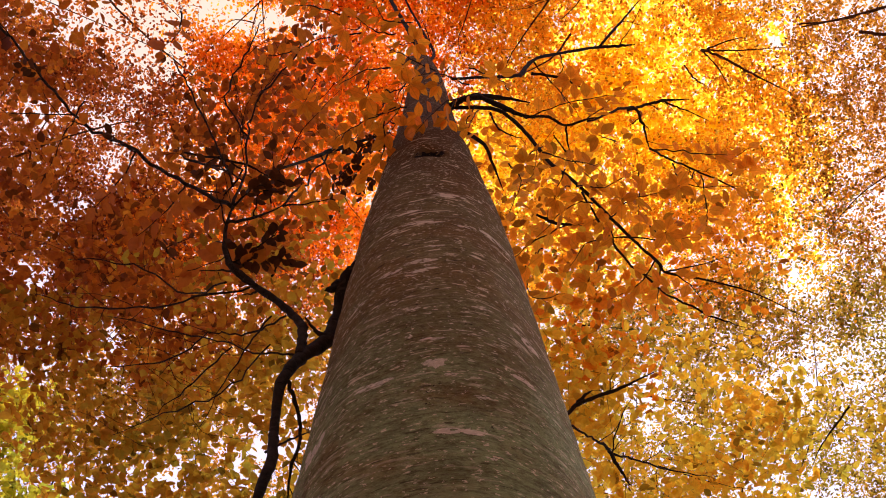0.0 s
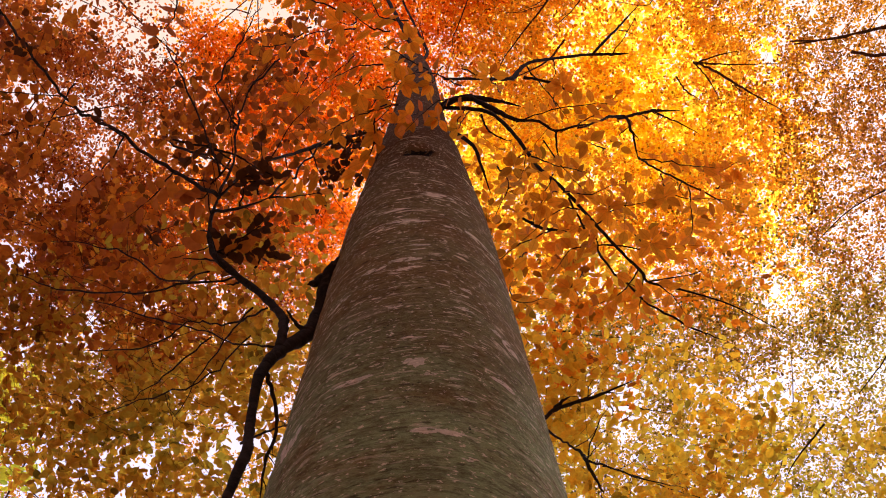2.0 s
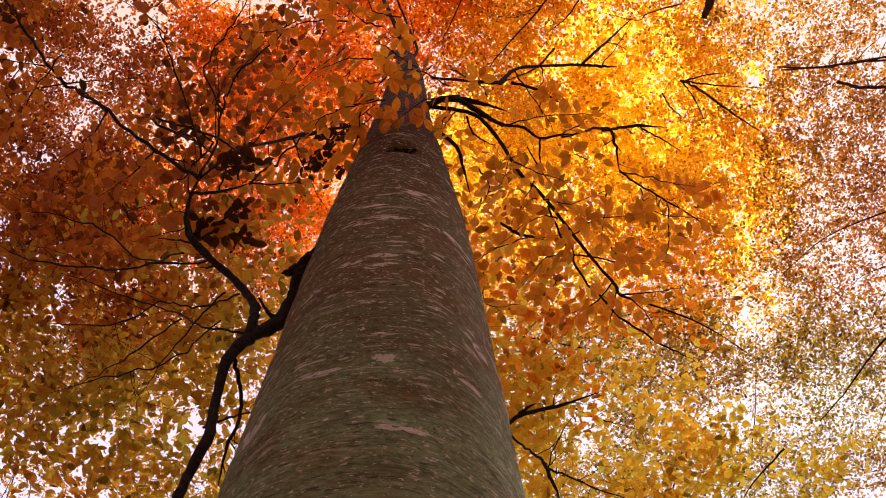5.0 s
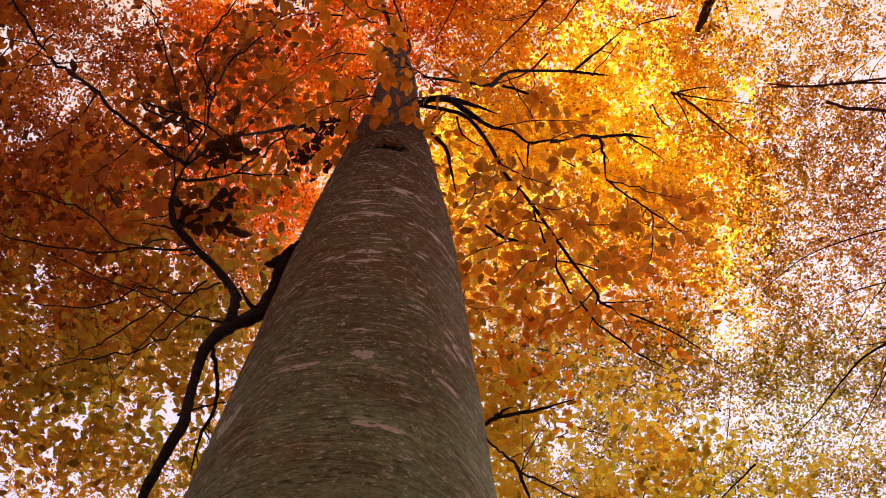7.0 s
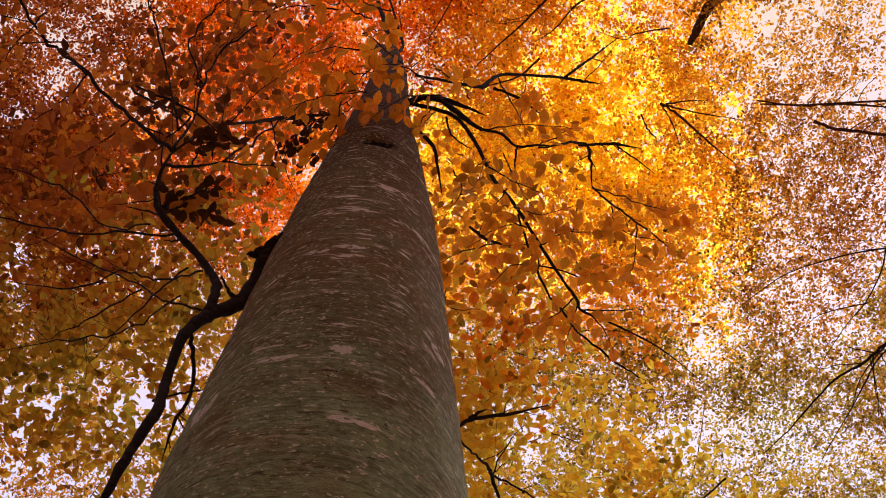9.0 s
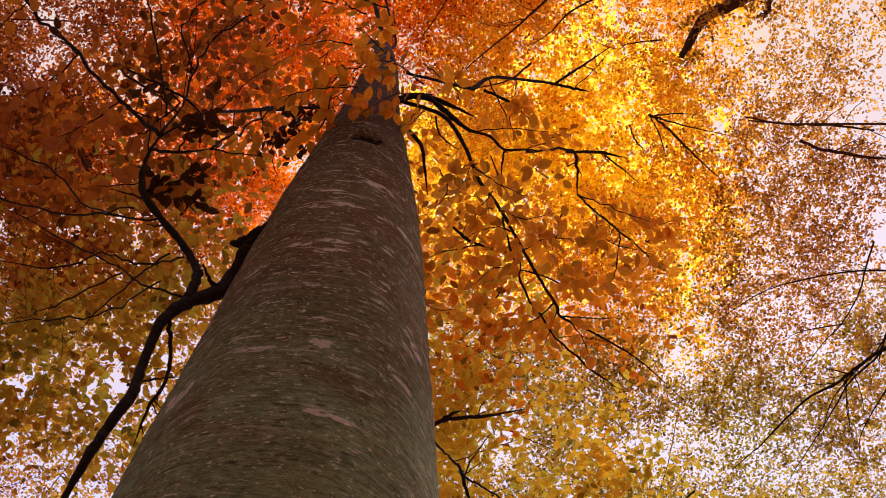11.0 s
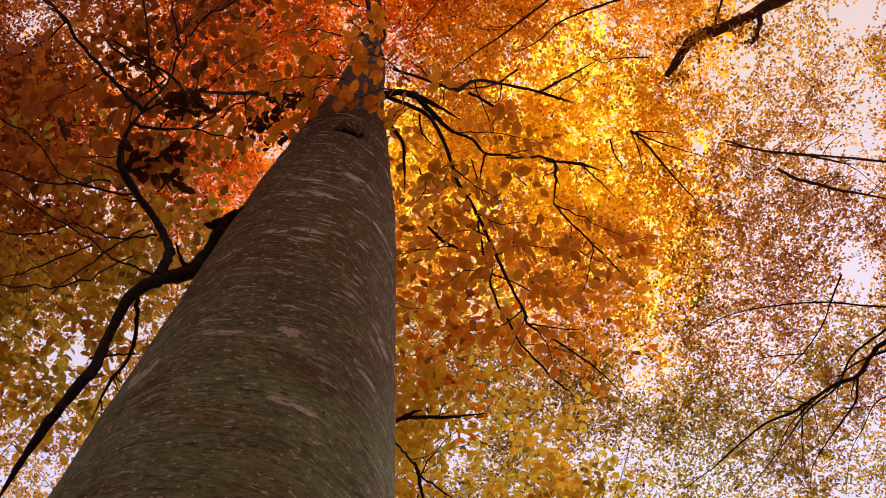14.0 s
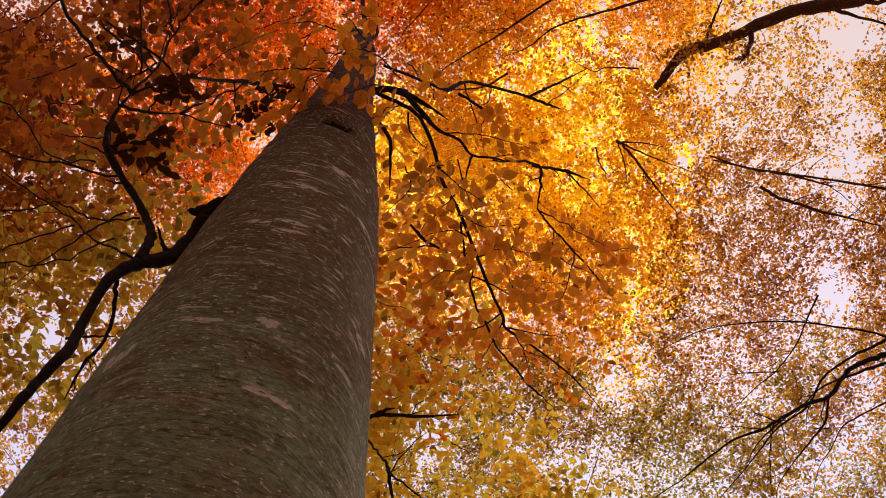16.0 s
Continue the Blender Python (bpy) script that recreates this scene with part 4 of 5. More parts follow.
def near_spray(start, end, count, seed, size=0.057, blades=NEAR_BLADES):
    """A twig with leaves to both sides by turns, lying flat in the air."""
    rng = np.random.default_rng(seed)
    s, e = np.array(start), np.array(end)
    sag = np.array([0, 0, 0.06 * np.linalg.norm(e - s)])
    mid = (s + e) / 2 + sag + rng.normal(0, 0.03, 3)
    v, f = tube([(*s, 0.0032), (*mid, 0.0022), (*e, 0.001)], 5, 5, 0.5, rng)
    twig = part_of("twig", mesh_of("twig", v, f, TWIG_BARK), beech)
    d = (e - s) / np.linalg.norm(e - s)
    up = np.array([rng.normal(0, 0.3), rng.normal(0, 0.3), 1.0])
    side = np.cross(up, d)
    side /= np.linalg.norm(side)
    up = np.cross(d, side)
    for i in range(count):
        u = 0.12 + 0.88 * (i + 0.5) / count
        root = (1 - u) ** 2 * s + 2 * u * (1 - u) * (2 * mid - (s + e) / 2) + u * u * e
        turn = (0.9 if i % 2 else -0.9) + rng.normal(0, 0.3)
        if i == count - 1:
            turn = rng.normal(0, 0.2)
        al = math.cos(turn) * d + math.sin(turn) * side + np.array([0, 0, rng.normal(-0.22, 0.3)])
        al /= np.linalg.norm(al)
        n = up + rng.normal(0, 0.33, 3)
        ac = np.cross(n, al)
        ac /= np.linalg.norm(ac)
        n = np.cross(al, ac)
        k = size * rng.uniform(0.75, 1.2)
        m = Matrix(((al[0], ac[0], n[0], root[0] + al[0] * 0.14 * k), (al[1], ac[1], n[1], root[1] + al[1] * 0.14 * k), (al[2], ac[2], n[2], root[2] + al[2] * 0.14 * k), (0, 0, 0, 1)))
        leaf = new("leaf", blades[rng.integers(5)])
        leaf.parent = twig
        leaf.matrix_basis = m @ Matrix.Diagonal((k, k, k, 1))


def rosette(start, end, count, seed, size=0.054):
    """A short twig whose leaves spread like a fan from its end, lying flat."""
    rng = np.random.default_rng(seed)
    s, e = np.array(start), np.array(end)
    v, f = tube([(*s, 0.003), (*((s + e) / 2 + rng.normal(0, 0.01, 3)), 0.002), (*e, 0.0012)], 5, 4, 0.5, rng)
    twig = part_of("twig", mesh_of("twig", v, f, TWIG_BARK), beech)
    first = math.atan2(e[1] - s[1], e[0] - s[0])
    for i in range(count):
        a = first + (i - (count - 1) / 2) * 0.85 + rng.normal(0, 0.15)
        al = Vector((math.cos(a), math.sin(a), rng.normal(-0.15, 0.15))).normalized()
        ac = Vector((rng.normal(0, 0.2), rng.normal(0, 0.2), 1)).cross(al).normalized()
        n = al.cross(ac)
        k = size * rng.uniform(0.75, 1.15)
        root = Vector(e) + al * 0.15 * k + Vector((0, 0, rng.normal(0, 0.008)))
        m = Matrix((al, ac, n)).transposed().to_4x4()
        leaf = new("leaf", NEAR_BLADES[rng.integers(5)])
        leaf.parent = twig
        leaf.matrix_basis = Matrix.Translation(root) @ m @ Matrix.Diagonal((k, k, k, 1))


# dark clumps left of the trunk, their shade painted as near-black leaves
near_spray((-0.600, 0.936, 5.034), (-0.663, 0.870, 4.935), 11, 700, 0.037, SHADED_BLADES)
near_spray((-0.602, 0.955, 4.818), (-0.505, 0.910, 4.846), 12, 701, 0.037, SHADED_BLADES)
near_spray((-0.544, 0.993, 4.817), (-0.458, 0.931, 4.847), 11, 702, 0.037, SHADED_BLADES)
near_spray((-0.590, 1.048, 4.580), (-0.491, 1.053, 4.595), 11, 703, 0.037, SHADED_BLADES)
near_spray((-0.479, 1.099, 4.582), (-0.416, 1.076, 4.598), 9, 704, 0.037, SHADED_BLADES)
near_spray((-0.205, 1.106, 6.169), (-0.330, 1.092, 5.959), 12, 705, 0.037, SHADED_BLADES)
near_spray((-0.252, 1.166, 6.050), (-0.359, 1.195, 5.931), 11, 706, 0.037, SHADED_BLADES)
near_spray((-0.296, 1.222, 5.929), (-0.413, 1.337, 5.887), 10, 707, 0.037, SHADED_BLADES)
near_spray((-0.558, 0.976, 5.239), (-0.533, 0.889, 5.263), 10, 708, 0.037, SHADED_BLADES)
near_spray((-0.613, 0.927, 5.138), (-0.751, 0.929, 5.113), 10, 709, 0.037, SHADED_BLADES)
near_spray((-1.001, 0.903, 5.378), (-1.041, 0.820, 5.280), 9, 710, 0.037, SHADED_BLADES)
near_spray((-1.424, 0.747, 5.922), (-1.503, 0.676, 5.908), 9, 711, 0.037, SHADED_BLADES)
near_spray((-0.838, 1.173, 5.024), (-0.763, 1.084, 4.961), 9, 712, 0.037, SHADED_BLADES)
near_spray((-0.181, 1.106, 6.067), (-0.291, 1.159, 5.946), 12, 713, 0.037, SHADED_BLADES)
near_spray((-0.271, 1.121, 6.059), (-0.369, 1.047, 5.967), 11, 714, 0.037, SHADED_BLADES)
near_spray((-0.233, 1.210, 6.039), (-0.299, 1.263, 5.917), 11, 715, 0.037, SHADED_BLADES)
near_spray((-0.340, 1.158, 6.046), (-0.425, 1.210, 5.922), 10, 716, 0.037, SHADED_BLADES)
near_spray((-0.520, 1.020, 4.602), (-0.455, 0.982, 4.623), 11, 717, 0.037, SHADED_BLADES)
near_spray((-0.553, 1.060, 4.583), (-0.579, 0.998, 4.598), 10, 718, 0.037, SHADED_BLADES)
near_spray((-0.788, 0.959, 5.097), (-0.704, 0.975, 5.005), 10, 719, 0.037, SHADED_BLADES)
near_spray((-0.506, 0.986, 4.930), (-0.436, 0.943, 4.951), 10, 720, 0.037, SHADED_BLADES)
near_spray((0.179, 0.887, 5.910), (-0.068, 0.928, 5.496), 11, 300)
near_spray((0.142, 0.873, 6.016), (-0.117, 0.782, 5.627), 10, 301)
near_spray((-0.138, 0.898, 5.807), (-0.358, 0.956, 5.577), 10, 302)
near_spray((0.016, 0.795, 5.931), (-0.134, 0.640, 5.549), 9, 303)
near_spray((-0.231, 0.600, 5.652), (-0.418, 0.596, 5.333), 10, 304)
near_spray((-0.242, 0.692, 5.738), (-0.387, 0.779, 5.407), 10, 305)
near_spray((-0.259, 0.528, 5.559), (-0.423, 0.454, 5.352), 9, 306)
near_spray((-0.114, 0.609, 5.655), (-0.234, 0.517, 5.461), 7, 307)
near_spray((-0.179, 0.924, 5.698), (-0.276, 1.124, 5.645), 9, 308)
near_spray((-0.097, 0.901, 5.808), (-0.229, 0.832, 5.613), 9, 309)
near_spray((0.342, 0.989, 5.879), (0.635, 0.862, 5.565), 13, 310)
near_spray((0.397, 1.115, 5.845), (0.551, 1.063, 5.426), 11, 311)
near_spray((0.477, 1.180, 5.820), (0.355, 1.291, 5.486), 11, 312)
near_spray((0.515, 1.243, 5.799), (0.698, 1.111, 5.495), 11, 313)
near_spray((0.605, 1.300, 5.560), (0.770, 1.161, 5.362), 11, 314)
near_spray((0.791, 1.119, 5.791), (1.000, 1.069, 5.443), 13, 315)
near_spray((0.870, 1.171, 5.763), (1.031, 1.172, 5.407), 11, 316)
near_spray((0.645, 1.337, 5.436), (0.433, 1.393, 5.339), 11, 317)
near_spray((0.718, 1.380, 5.301), (0.545, 1.469, 5.189), 11, 318)
near_spray((0.561, 1.278, 5.678), (0.319, 1.377, 5.567), 11, 319)
near_spray((0.625, 1.337, 5.439), (0.834, 1.308, 5.303), 10, 320)
near_spray((0.597, 1.043, 6.047), (0.706, 0.863, 5.760), 10, 321)
near_spray((0.325, 1.315, 6.109), (0.378, 1.094, 5.852), 9, 322)
near_spray((0.727, 1.389, 5.296), (0.689, 1.505, 5.151), 9, 323)
near_spray((0.306, 1.519, 5.731), (0.427, 1.554, 5.494), 10, 324)
near_spray((0.165, 0.999, 6.194), (0.124, 1.080, 5.870), 6, 325)
near_spray((-0.774, 0.441, 5.299), (-0.813, 0.536, 5.073), 7, 326, 0.06, RED_BLADES)
near_spray((-1.224, 0.772, 5.661), (-1.334, 0.994, 5.365), 10, 327, 0.06, RED_BLADES)
near_spray((-1.001, 0.903, 5.378), (-1.093, 1.015, 5.111), 10, 328, 0.06, RED_BLADES)
near_spray((-0.787, 0.950, 5.100), (-0.926, 1.062, 4.929), 10, 329, 0.06, RED_BLADES)
near_spray((-0.611, 1.010, 4.695), (-0.724, 1.087, 4.647), 7, 330, 0.06, RED_BLADES)
near_spray((-0.590, 1.048, 4.580), (-0.489, 1.023, 4.605), 7, 331, 0.06, RED_BLADES)
near_spray((-0.473, 0.997, 4.932), (-0.329, 1.014, 5.047), 9, 332)
near_spray((-0.597, 0.903, 5.043), (-0.722, 0.990, 4.997), 9, 333, 0.06, RED_BLADES)
near_spray((-0.145, 0.739, 5.735), (-0.308, 0.731, 5.423), 10, 337)
near_spray((-0.377, 0.575, 5.543), (-0.527, 0.604, 5.319), 9, 338)
near_spray((0.149, 0.827, 6.126), (0.286, 0.863, 5.909), 7, 339)
near_spray((0.462, 1.102, 6.049), (0.585, 1.219, 5.692), 11, 340)
near_spray((0.280, 1.200, 6.039), (0.250, 1.305, 5.699), 10, 341)
near_spray((0.747, 1.189, 5.781), (0.688, 1.263, 5.452), 10, 342)
near_spray((0.946, 1.187, 5.636), (0.912, 1.302, 5.395), 9, 343)
near_spray((0.464, 1.384, 5.762), (0.237, 1.484, 5.642), 10, 344)
near_spray((0.752, 1.417, 5.282), (0.852, 1.487, 5.125), 7, 345)
near_spray((0.604, 1.374, 5.430), (0.443, 1.264, 5.381), 10, 346)
near_spray((0.988, 1.128, 5.643), (1.074, 1.042, 5.431), 7, 347)
near_spray((-0.053, 0.588, 5.760), (-0.174, 0.466, 5.470), 9, 349)
rosette((-0.005, 0.830, 6.178), (-0.047, 0.846, 5.921), 5, 930)
rosette((0.076, 0.826, 6.178), (0.030, 0.843, 5.922), 4, 931)
rosette((-0.100, 0.862, 6.070), (-0.137, 0.874, 5.812), 4, 932)
rosette((-0.013, 0.920, 5.958), (-0.053, 0.927, 5.701), 5, 933)
rosette((0.096, 0.939, 6.055), (0.050, 0.947, 5.799), 5, 934)
rosette((-0.184, 0.928, 6.055), (-0.216, 0.937, 5.796), 5, 935)
rosette((-0.059, 0.768, 6.290), (-0.099, 0.789, 6.032), 5, 936)
rosette((-0.285, 0.993, 6.036), (-0.312, 0.998, 5.777), 5, 937)
rosette((-0.133, 0.962, 5.947), (-0.166, 0.967, 5.689), 4, 938)
rosette((0.176, 1.002, 6.142), (0.124, 1.010, 5.886), 3, 939)
rosette((-0.234, 0.853, 6.169), (-0.265, 0.867, 5.910), 5, 940)
rosette((-0.144, 0.696, 5.844), (-0.047, 0.642, 5.652), 6, 901)
rosette((-0.175, 0.835, 5.818), (-0.075, 0.766, 5.529), 5, 903)
rosette((-0.166, 0.968, 5.894), (-0.107, 0.928, 5.597), 5, 906)
rosette((-0.212, 0.771, 5.828), (-0.222, 0.793, 5.518), 5, 909)
rosette((-0.319, 0.647, 5.740), (-0.320, 0.656, 5.434), 6, 910)
rosette((-0.399, 0.741, 5.617), (-0.424, 0.776, 5.404), 7, 911)
rosette((-0.226, 0.543, 5.660), (-0.274, 0.550, 5.454), 5, 912)
rosette((0.407, 1.119, 5.947), (0.317, 1.103, 5.648), 6, 913)
rosette((0.494, 1.242, 5.801), (0.411, 1.198, 5.509), 7, 914)
rosette((0.670, 1.085, 5.820), (0.570, 0.993, 5.545), 5, 915)
rosette((0.705, 1.242, 5.667), (0.619, 1.186, 5.381), 6, 916)
rosette((0.949, 1.193, 5.740), (0.827, 1.171, 5.454), 7, 917)
rosette((0.374, 1.462, 5.746), (0.296, 1.421, 5.448), 5, 918)
rosette((0.554, 1.462, 5.513), (0.487, 1.449, 5.312), 6, 919)
rosette((0.741, 1.331, 5.528), (0.743, 1.259, 5.230), 7, 920)
rosette((1.043, 1.187, 5.613), (1.052, 1.116, 5.417), 5, 921)
rosette((0.298, 0.921, 6.101), (0.242, 0.801, 5.821), 6, 922)
rosette((0.514, 0.975, 6.072), (0.506, 0.835, 5.793), 7, 923)

# ---------------------------------------------------------------- the trees around
def build_tree(at, height, radius, label, seed, lean=(0, 0)):
    rng = np.random.default_rng(seed)
    tree = thing("tree", (at[0], at[1], 0), label, "tree", "trees of the wood")
    pts = [(at[0], at[1], -0.1, radius * 1.5), (at[0], at[1], 0.5, radius * 1.1)]
    for i in range(1, 7):
        u = i / 6
        pts.append((at[0] + lean[0] * u ** 2 + rng.normal(0, 0.12), at[1] + lean[1] * u ** 2 + rng.normal(0, 0.12), 0.5 + (height - 0.5) * u, radius * (1 - 0.93 * u)))
    limb(tree, pts, "trunk", FAR_BARK, 14, "", 0.05, seed)
    return tree, pts


def add_limbs(tree, pts, blobs, count, seed, r0=0.06):
    """Limbs from the trunk out into the crown, each with a few side branches."""
    rng = np.random.default_rng(seed)
    p = np.array(pts)
    for i in range(count):
        b = blobs[rng.integers(len(blobs))]
        end = np.array(b[:3]) + rng.normal(0, 0.45, 3) * np.array(b[3:])
        j = rng.uniform(2.5, 6.2)
        k = int(j)
        s = p[k] + (p[min(k + 1, len(p) - 1)] - p[k]) * (j - k)
        reach = np.linalg.norm(end - s[:3])
        r = min(r0, s[3] * 0.7) * rng.uniform(0.6, 1.0)
        m1 = s[:3] + (end - s[:3]) * 0.35 + np.array([0, 0, 0.05 * reach]) + rng.normal(0, 0.06, 3) * reach
        m2 = s[:3] + (end - s[:3]) * 0.7 + np.array([0, 0, 0.04 * reach]) + rng.normal(0, 0.06, 3) * reach
        ob = limb(tree, [(*s[:3], r), (*m1, r * 0.7), (*m2, r * 0.42), (*end, r * 0.12)], "limb", FAR_BARK, 7, "", 0.4, seed + i)
        for q in range(4):
            u = rng.uniform(0.3, 0.95)
            st = m1 + (m2 - m1) * u if q % 2 else m2 + (end - m2) * u
            e2 = st + rng.normal(0, 1, 3) * np.array([0.22, 0.22, 0.09]) * reach * 0.6 + (end - m1) * 0.15
            part = tube([(*st, r * 0.32), (*(st + (e2 - st) * 0.5 + rng.normal(0, 0.05, 3)), r * 0.2), (*e2, r * 0.06)], 5, 4, 0.4, rng)
            o2 = part_of("branch", mesh_of("branch", *part, FAR_BARK), tree)


RED = [(-1.7, 2, 1.25, 1.6, 1.73), (-0.4, 1.7, 1.2, 1.6, 1.95), (-1.4, 3.7, 1.4, 1, 1.5), (0.3, 0.2, 1.8, 1.2, 1.73), (-2.6, 4.3, 1.5, 0.9, 1.04), (-2.2, 0.4, 1.2, 1, 1.38), (-1.6, 5, 1, 0.7, 1.1), (-0.9, 4.3, 0.6, 0.5, 1.2), (-2.4, 1.6, 0.7, 1, 0.9), (-2.5, 2.8, 0.6, 0.8, 0.6)]
red_tree, red_pts = build_tree((-2.6, -4.2), 22.5, 0.26, "beech with dense orange-red autumn crown", 21, (1.4, 4.0))
add_limbs(red_tree, red_pts, [(*p[:2], 17.2, *p[2:4], 0.6) for p in RED], 6, 31, 0.035)
canopy(red_tree, RED, 16.6, 1.2, LEAF_RED, 41, 0.048, gap=0.26, scale=3.0)

YELLOW = [(1, 1.6, 0.9, 1.5, 1.1), (2.5, 2.8, 1.4, 1.4, 0.18), (4, 3.8, 0.9, 1.1, 0.9), (1.8, 4.8, 1.9, 1, 1), (3.8, 2.1, 0.6, 1, 0.7), (3.7, 5.4, 1.5, 0.8, 0.85), (2.4, 0.5, 1.5, 0.9, 1), (3.3, 1.4, 0.7, 0.8, 0.6), (1.6, 2.5, 0.8, 1.2, 0.7)]
yellow_tree, yellow_pts = build_tree((4.4, -4.6), 23.0, 0.28, "beech with bright yellow sunlit autumn crown", 22, (-1.0, 4.5))
canopy(yellow_tree, YELLOW, 16.4, 1.0, LEAF_YELLOW, 42, 0.048, gap=0.30, scale=2.8)
# top layer in the glow colour, laid where the canopy looks brightest
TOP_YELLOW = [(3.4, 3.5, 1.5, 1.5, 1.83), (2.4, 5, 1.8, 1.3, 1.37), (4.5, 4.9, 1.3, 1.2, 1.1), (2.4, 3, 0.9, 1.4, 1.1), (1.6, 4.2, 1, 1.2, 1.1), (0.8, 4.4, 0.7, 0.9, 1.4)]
BACK_YELLOW = [(1.2, 1.2, 1.2, 1.4, 0.9), (3.2, 1.2, 1.5, 0.9, 0.7), (5, 4.6, 0.9, 1.2, 0.6), (1.2, 6.2, 1.8, 0.9, 0.7), (4.9, 2.9, 0.7, 0.9, 0.5), (1.5, 2.6, 1, 1.4, 0.7)]
canopy(yellow_tree, BACK_YELLOW, 18.4, 0.8, LEAF_YELLOW, 58, 0.064, gap=0.2, scale=2.6)
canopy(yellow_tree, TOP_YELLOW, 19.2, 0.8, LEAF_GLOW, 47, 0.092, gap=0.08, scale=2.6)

BROWN = [(4.5, 1.1, 0.9, 0.8, 0.4), (5.3, 2, 0.9, 0.8, 0.5), (7, 1.8, 1.1, 1.3, 1.3), (5, 3.3, 0.8, 0.9, 0.6), (6.4, 3.4, 1.2, 1, 0.62), (5.6, 4.6, 1.2, 0.9, 0.66), (4.9, 0.1, 1.4, 0.7, 0.25), (7.8, 4.2, 1.1, 1.2, 0.9), (6.7, 0.3, 1, 0.8, 0.9), (8.2, 2.4, 1, 1.5, 1.1), (4.3, 2.6, 0.5, 0.9, 0.5), (6, 2.4, 1.2, 1.8, 0.3), (7.3, 5.4, 1.2, 1, 0.4), (6.3, 0.8, 0.7, 1, 0.9)]
brown_tree, brown_pts = build_tree((12.0, 2.4), 18.0, 0.27, "beech with thin brown and orange autumn crown", 23, (-1.6, 0.4))
canopy(brown_tree, BROWN, 16.2, 1.0, LEAF_BROWN, 43, 0.048, gap=0.34, scale=3.0)

OLIVE = [(2, 6.3, 1.3, 0.9, 1.1), (3.3, 6, 1.3, 0.8, 0.85), (4.6, 6.1, 1.3, 0.9, 0.75), (6.2, 6, 1.3, 1, 0.8), (2.2, 7.8, 1.4, 1, 0.85), (3.8, 8, 1.4, 1.1, 0.65), (5.4, 8, 1.3, 1.2, 0.75), (7.4, 6.4, 1.3, 1.2, 0.7), (7, 8, 1.4, 1.3, 0.75), (2.6, 9.4, 1.8, 0.9, 0.8), (5, 9.6, 2, 0.9, 0.75), (8.6, 5.2, 1.1, 1.4, 0.8), (0.4, 9, 1.2, 1.2, 0.7), (5.4, 5, 1.8, 0.8, 0.3), (7.2, 4.6, 1.4, 0.8, 0.35), (4.8, 6.9, 0.9, 0.8, 0.6), (2.7, 7.2, 0.8, 0.6, 0.9), (4.8, 6.6, 0.8, 0.6, 0.4)]
olive_tree, olive_pts = build_tree((2.6, 13.5), 17.0, 0.25, "beech with yellow-olive autumn crown", 24, (0, -2.0))
add_limbs(olive_tree, olive_pts, [(*p[:2], 16.6, *p[2:4], 0.5) for p in OLIVE], 4, 34, 0.03)
canopy(olive_tree, OLIVE, 16.0, 1.0, LEAF_OLIVE, 44, 0.050, gap=0.36, scale=3.0)

MAROON = [(-4.9, 1.7, 1, 1, 1.92), (-5.4, 3.2, 1, 1.2, 2.04), (-4.2, 3.9, 1, 0.8, 1.63), (-5.2, 4.8, 1.2, 1, 2.04), (-3.4, 3, 0.6, 0.5, 1.02), (-3.9, 5, 1, 0.8, 1.84), (-4.1, 2, 0.5, 0.9, 1.4), (-6.6, 2.5, 1, 2, 2.04), (-2.6, 5.2, 1.2, 0.7, 1.22), (-4.5, 0.7, 1, 0.6, 1.44), (-3.7, 3.9, 0.9, 0.9, 0.9), (-3.3, 1.3, 0.5, 0.6, 0.7), (-3.8, 3, 0.8, 0.8, 0.5)]
maroon_tree, maroon_pts = build_tree((-11.0, 5.0), 17.0, 0.25, "beech with dark red-brown autumn crown", 25, (1.6, 0.0))
add_limbs(maroon_tree, maroon_pts, [(*p[:2], 16.6, *p[2:4], 0.5) for p in MAROON], 5, 35, 0.03)
canopy(maroon_tree, MAROON, 16.2, 1.0, LEAF_MAROON, 45, 0.050, gap=0.32, scale=3.2)

RUSSET = [(-4.8, 6.2, 1.4, 0.9, 0.77), (-2.8, 6.2, 1.3, 0.9, 0.89), (-5.6, 7.6, 1.3, 1.1, 0.54), (-3.9, 7.7, 1.2, 1, 0.59), (-2.3, 7.8, 1.1, 1, 0.71), (-3, 9.4, 2.2, 1, 0.65), (-1.2, 9.6, 1.5, 1, 0.65), (-1.2, 6, 1, 0.9, 0.95), (-5.9, 5.9, 0.7, 0.8, 0.71), (-3.8, 5.6, 1.2, 0.6, 0.9), (-5.5, 6.6, 1, 0.7, 0.6), (-3.9, 6.4, 1, 0.7, 1), (-3.4, 5.9, 0.7, 0.6, 1.3)]
russet_tree, russet_pts = build_tree((-7.0, 14.0), 16.5, 0.25, "beech with olive-brown autumn crown", 26, (1.0, -2.0))
add_limbs(russet_tree, russet_pts, [(*p[:2], 16.4, *p[2:4], 0.5) for p in RUSSET], 4, 36, 0.03)
canopy(russet_tree, RUSSET, 15.8, 1.0, LEAF_RUSSET, 46, 0.052, gap=0.36, scale=3.2)
crown(russet_tree, [(-3.15, 3.32, 9.15, 0.42, 0.42, 0.35), (-3.06, 3.56, 8.84, 0.42, 0.42, 0.35), (-2.96, 3.78, 8.53, 0.42, 0.42, 0.35), (-3.40, 3.54, 8.94, 0.42, 0.42, 0.35)], 200, 12, 0.4, 0.06, LEAF_LIME, FAR_BARK, 66, 0.2, 4.0)

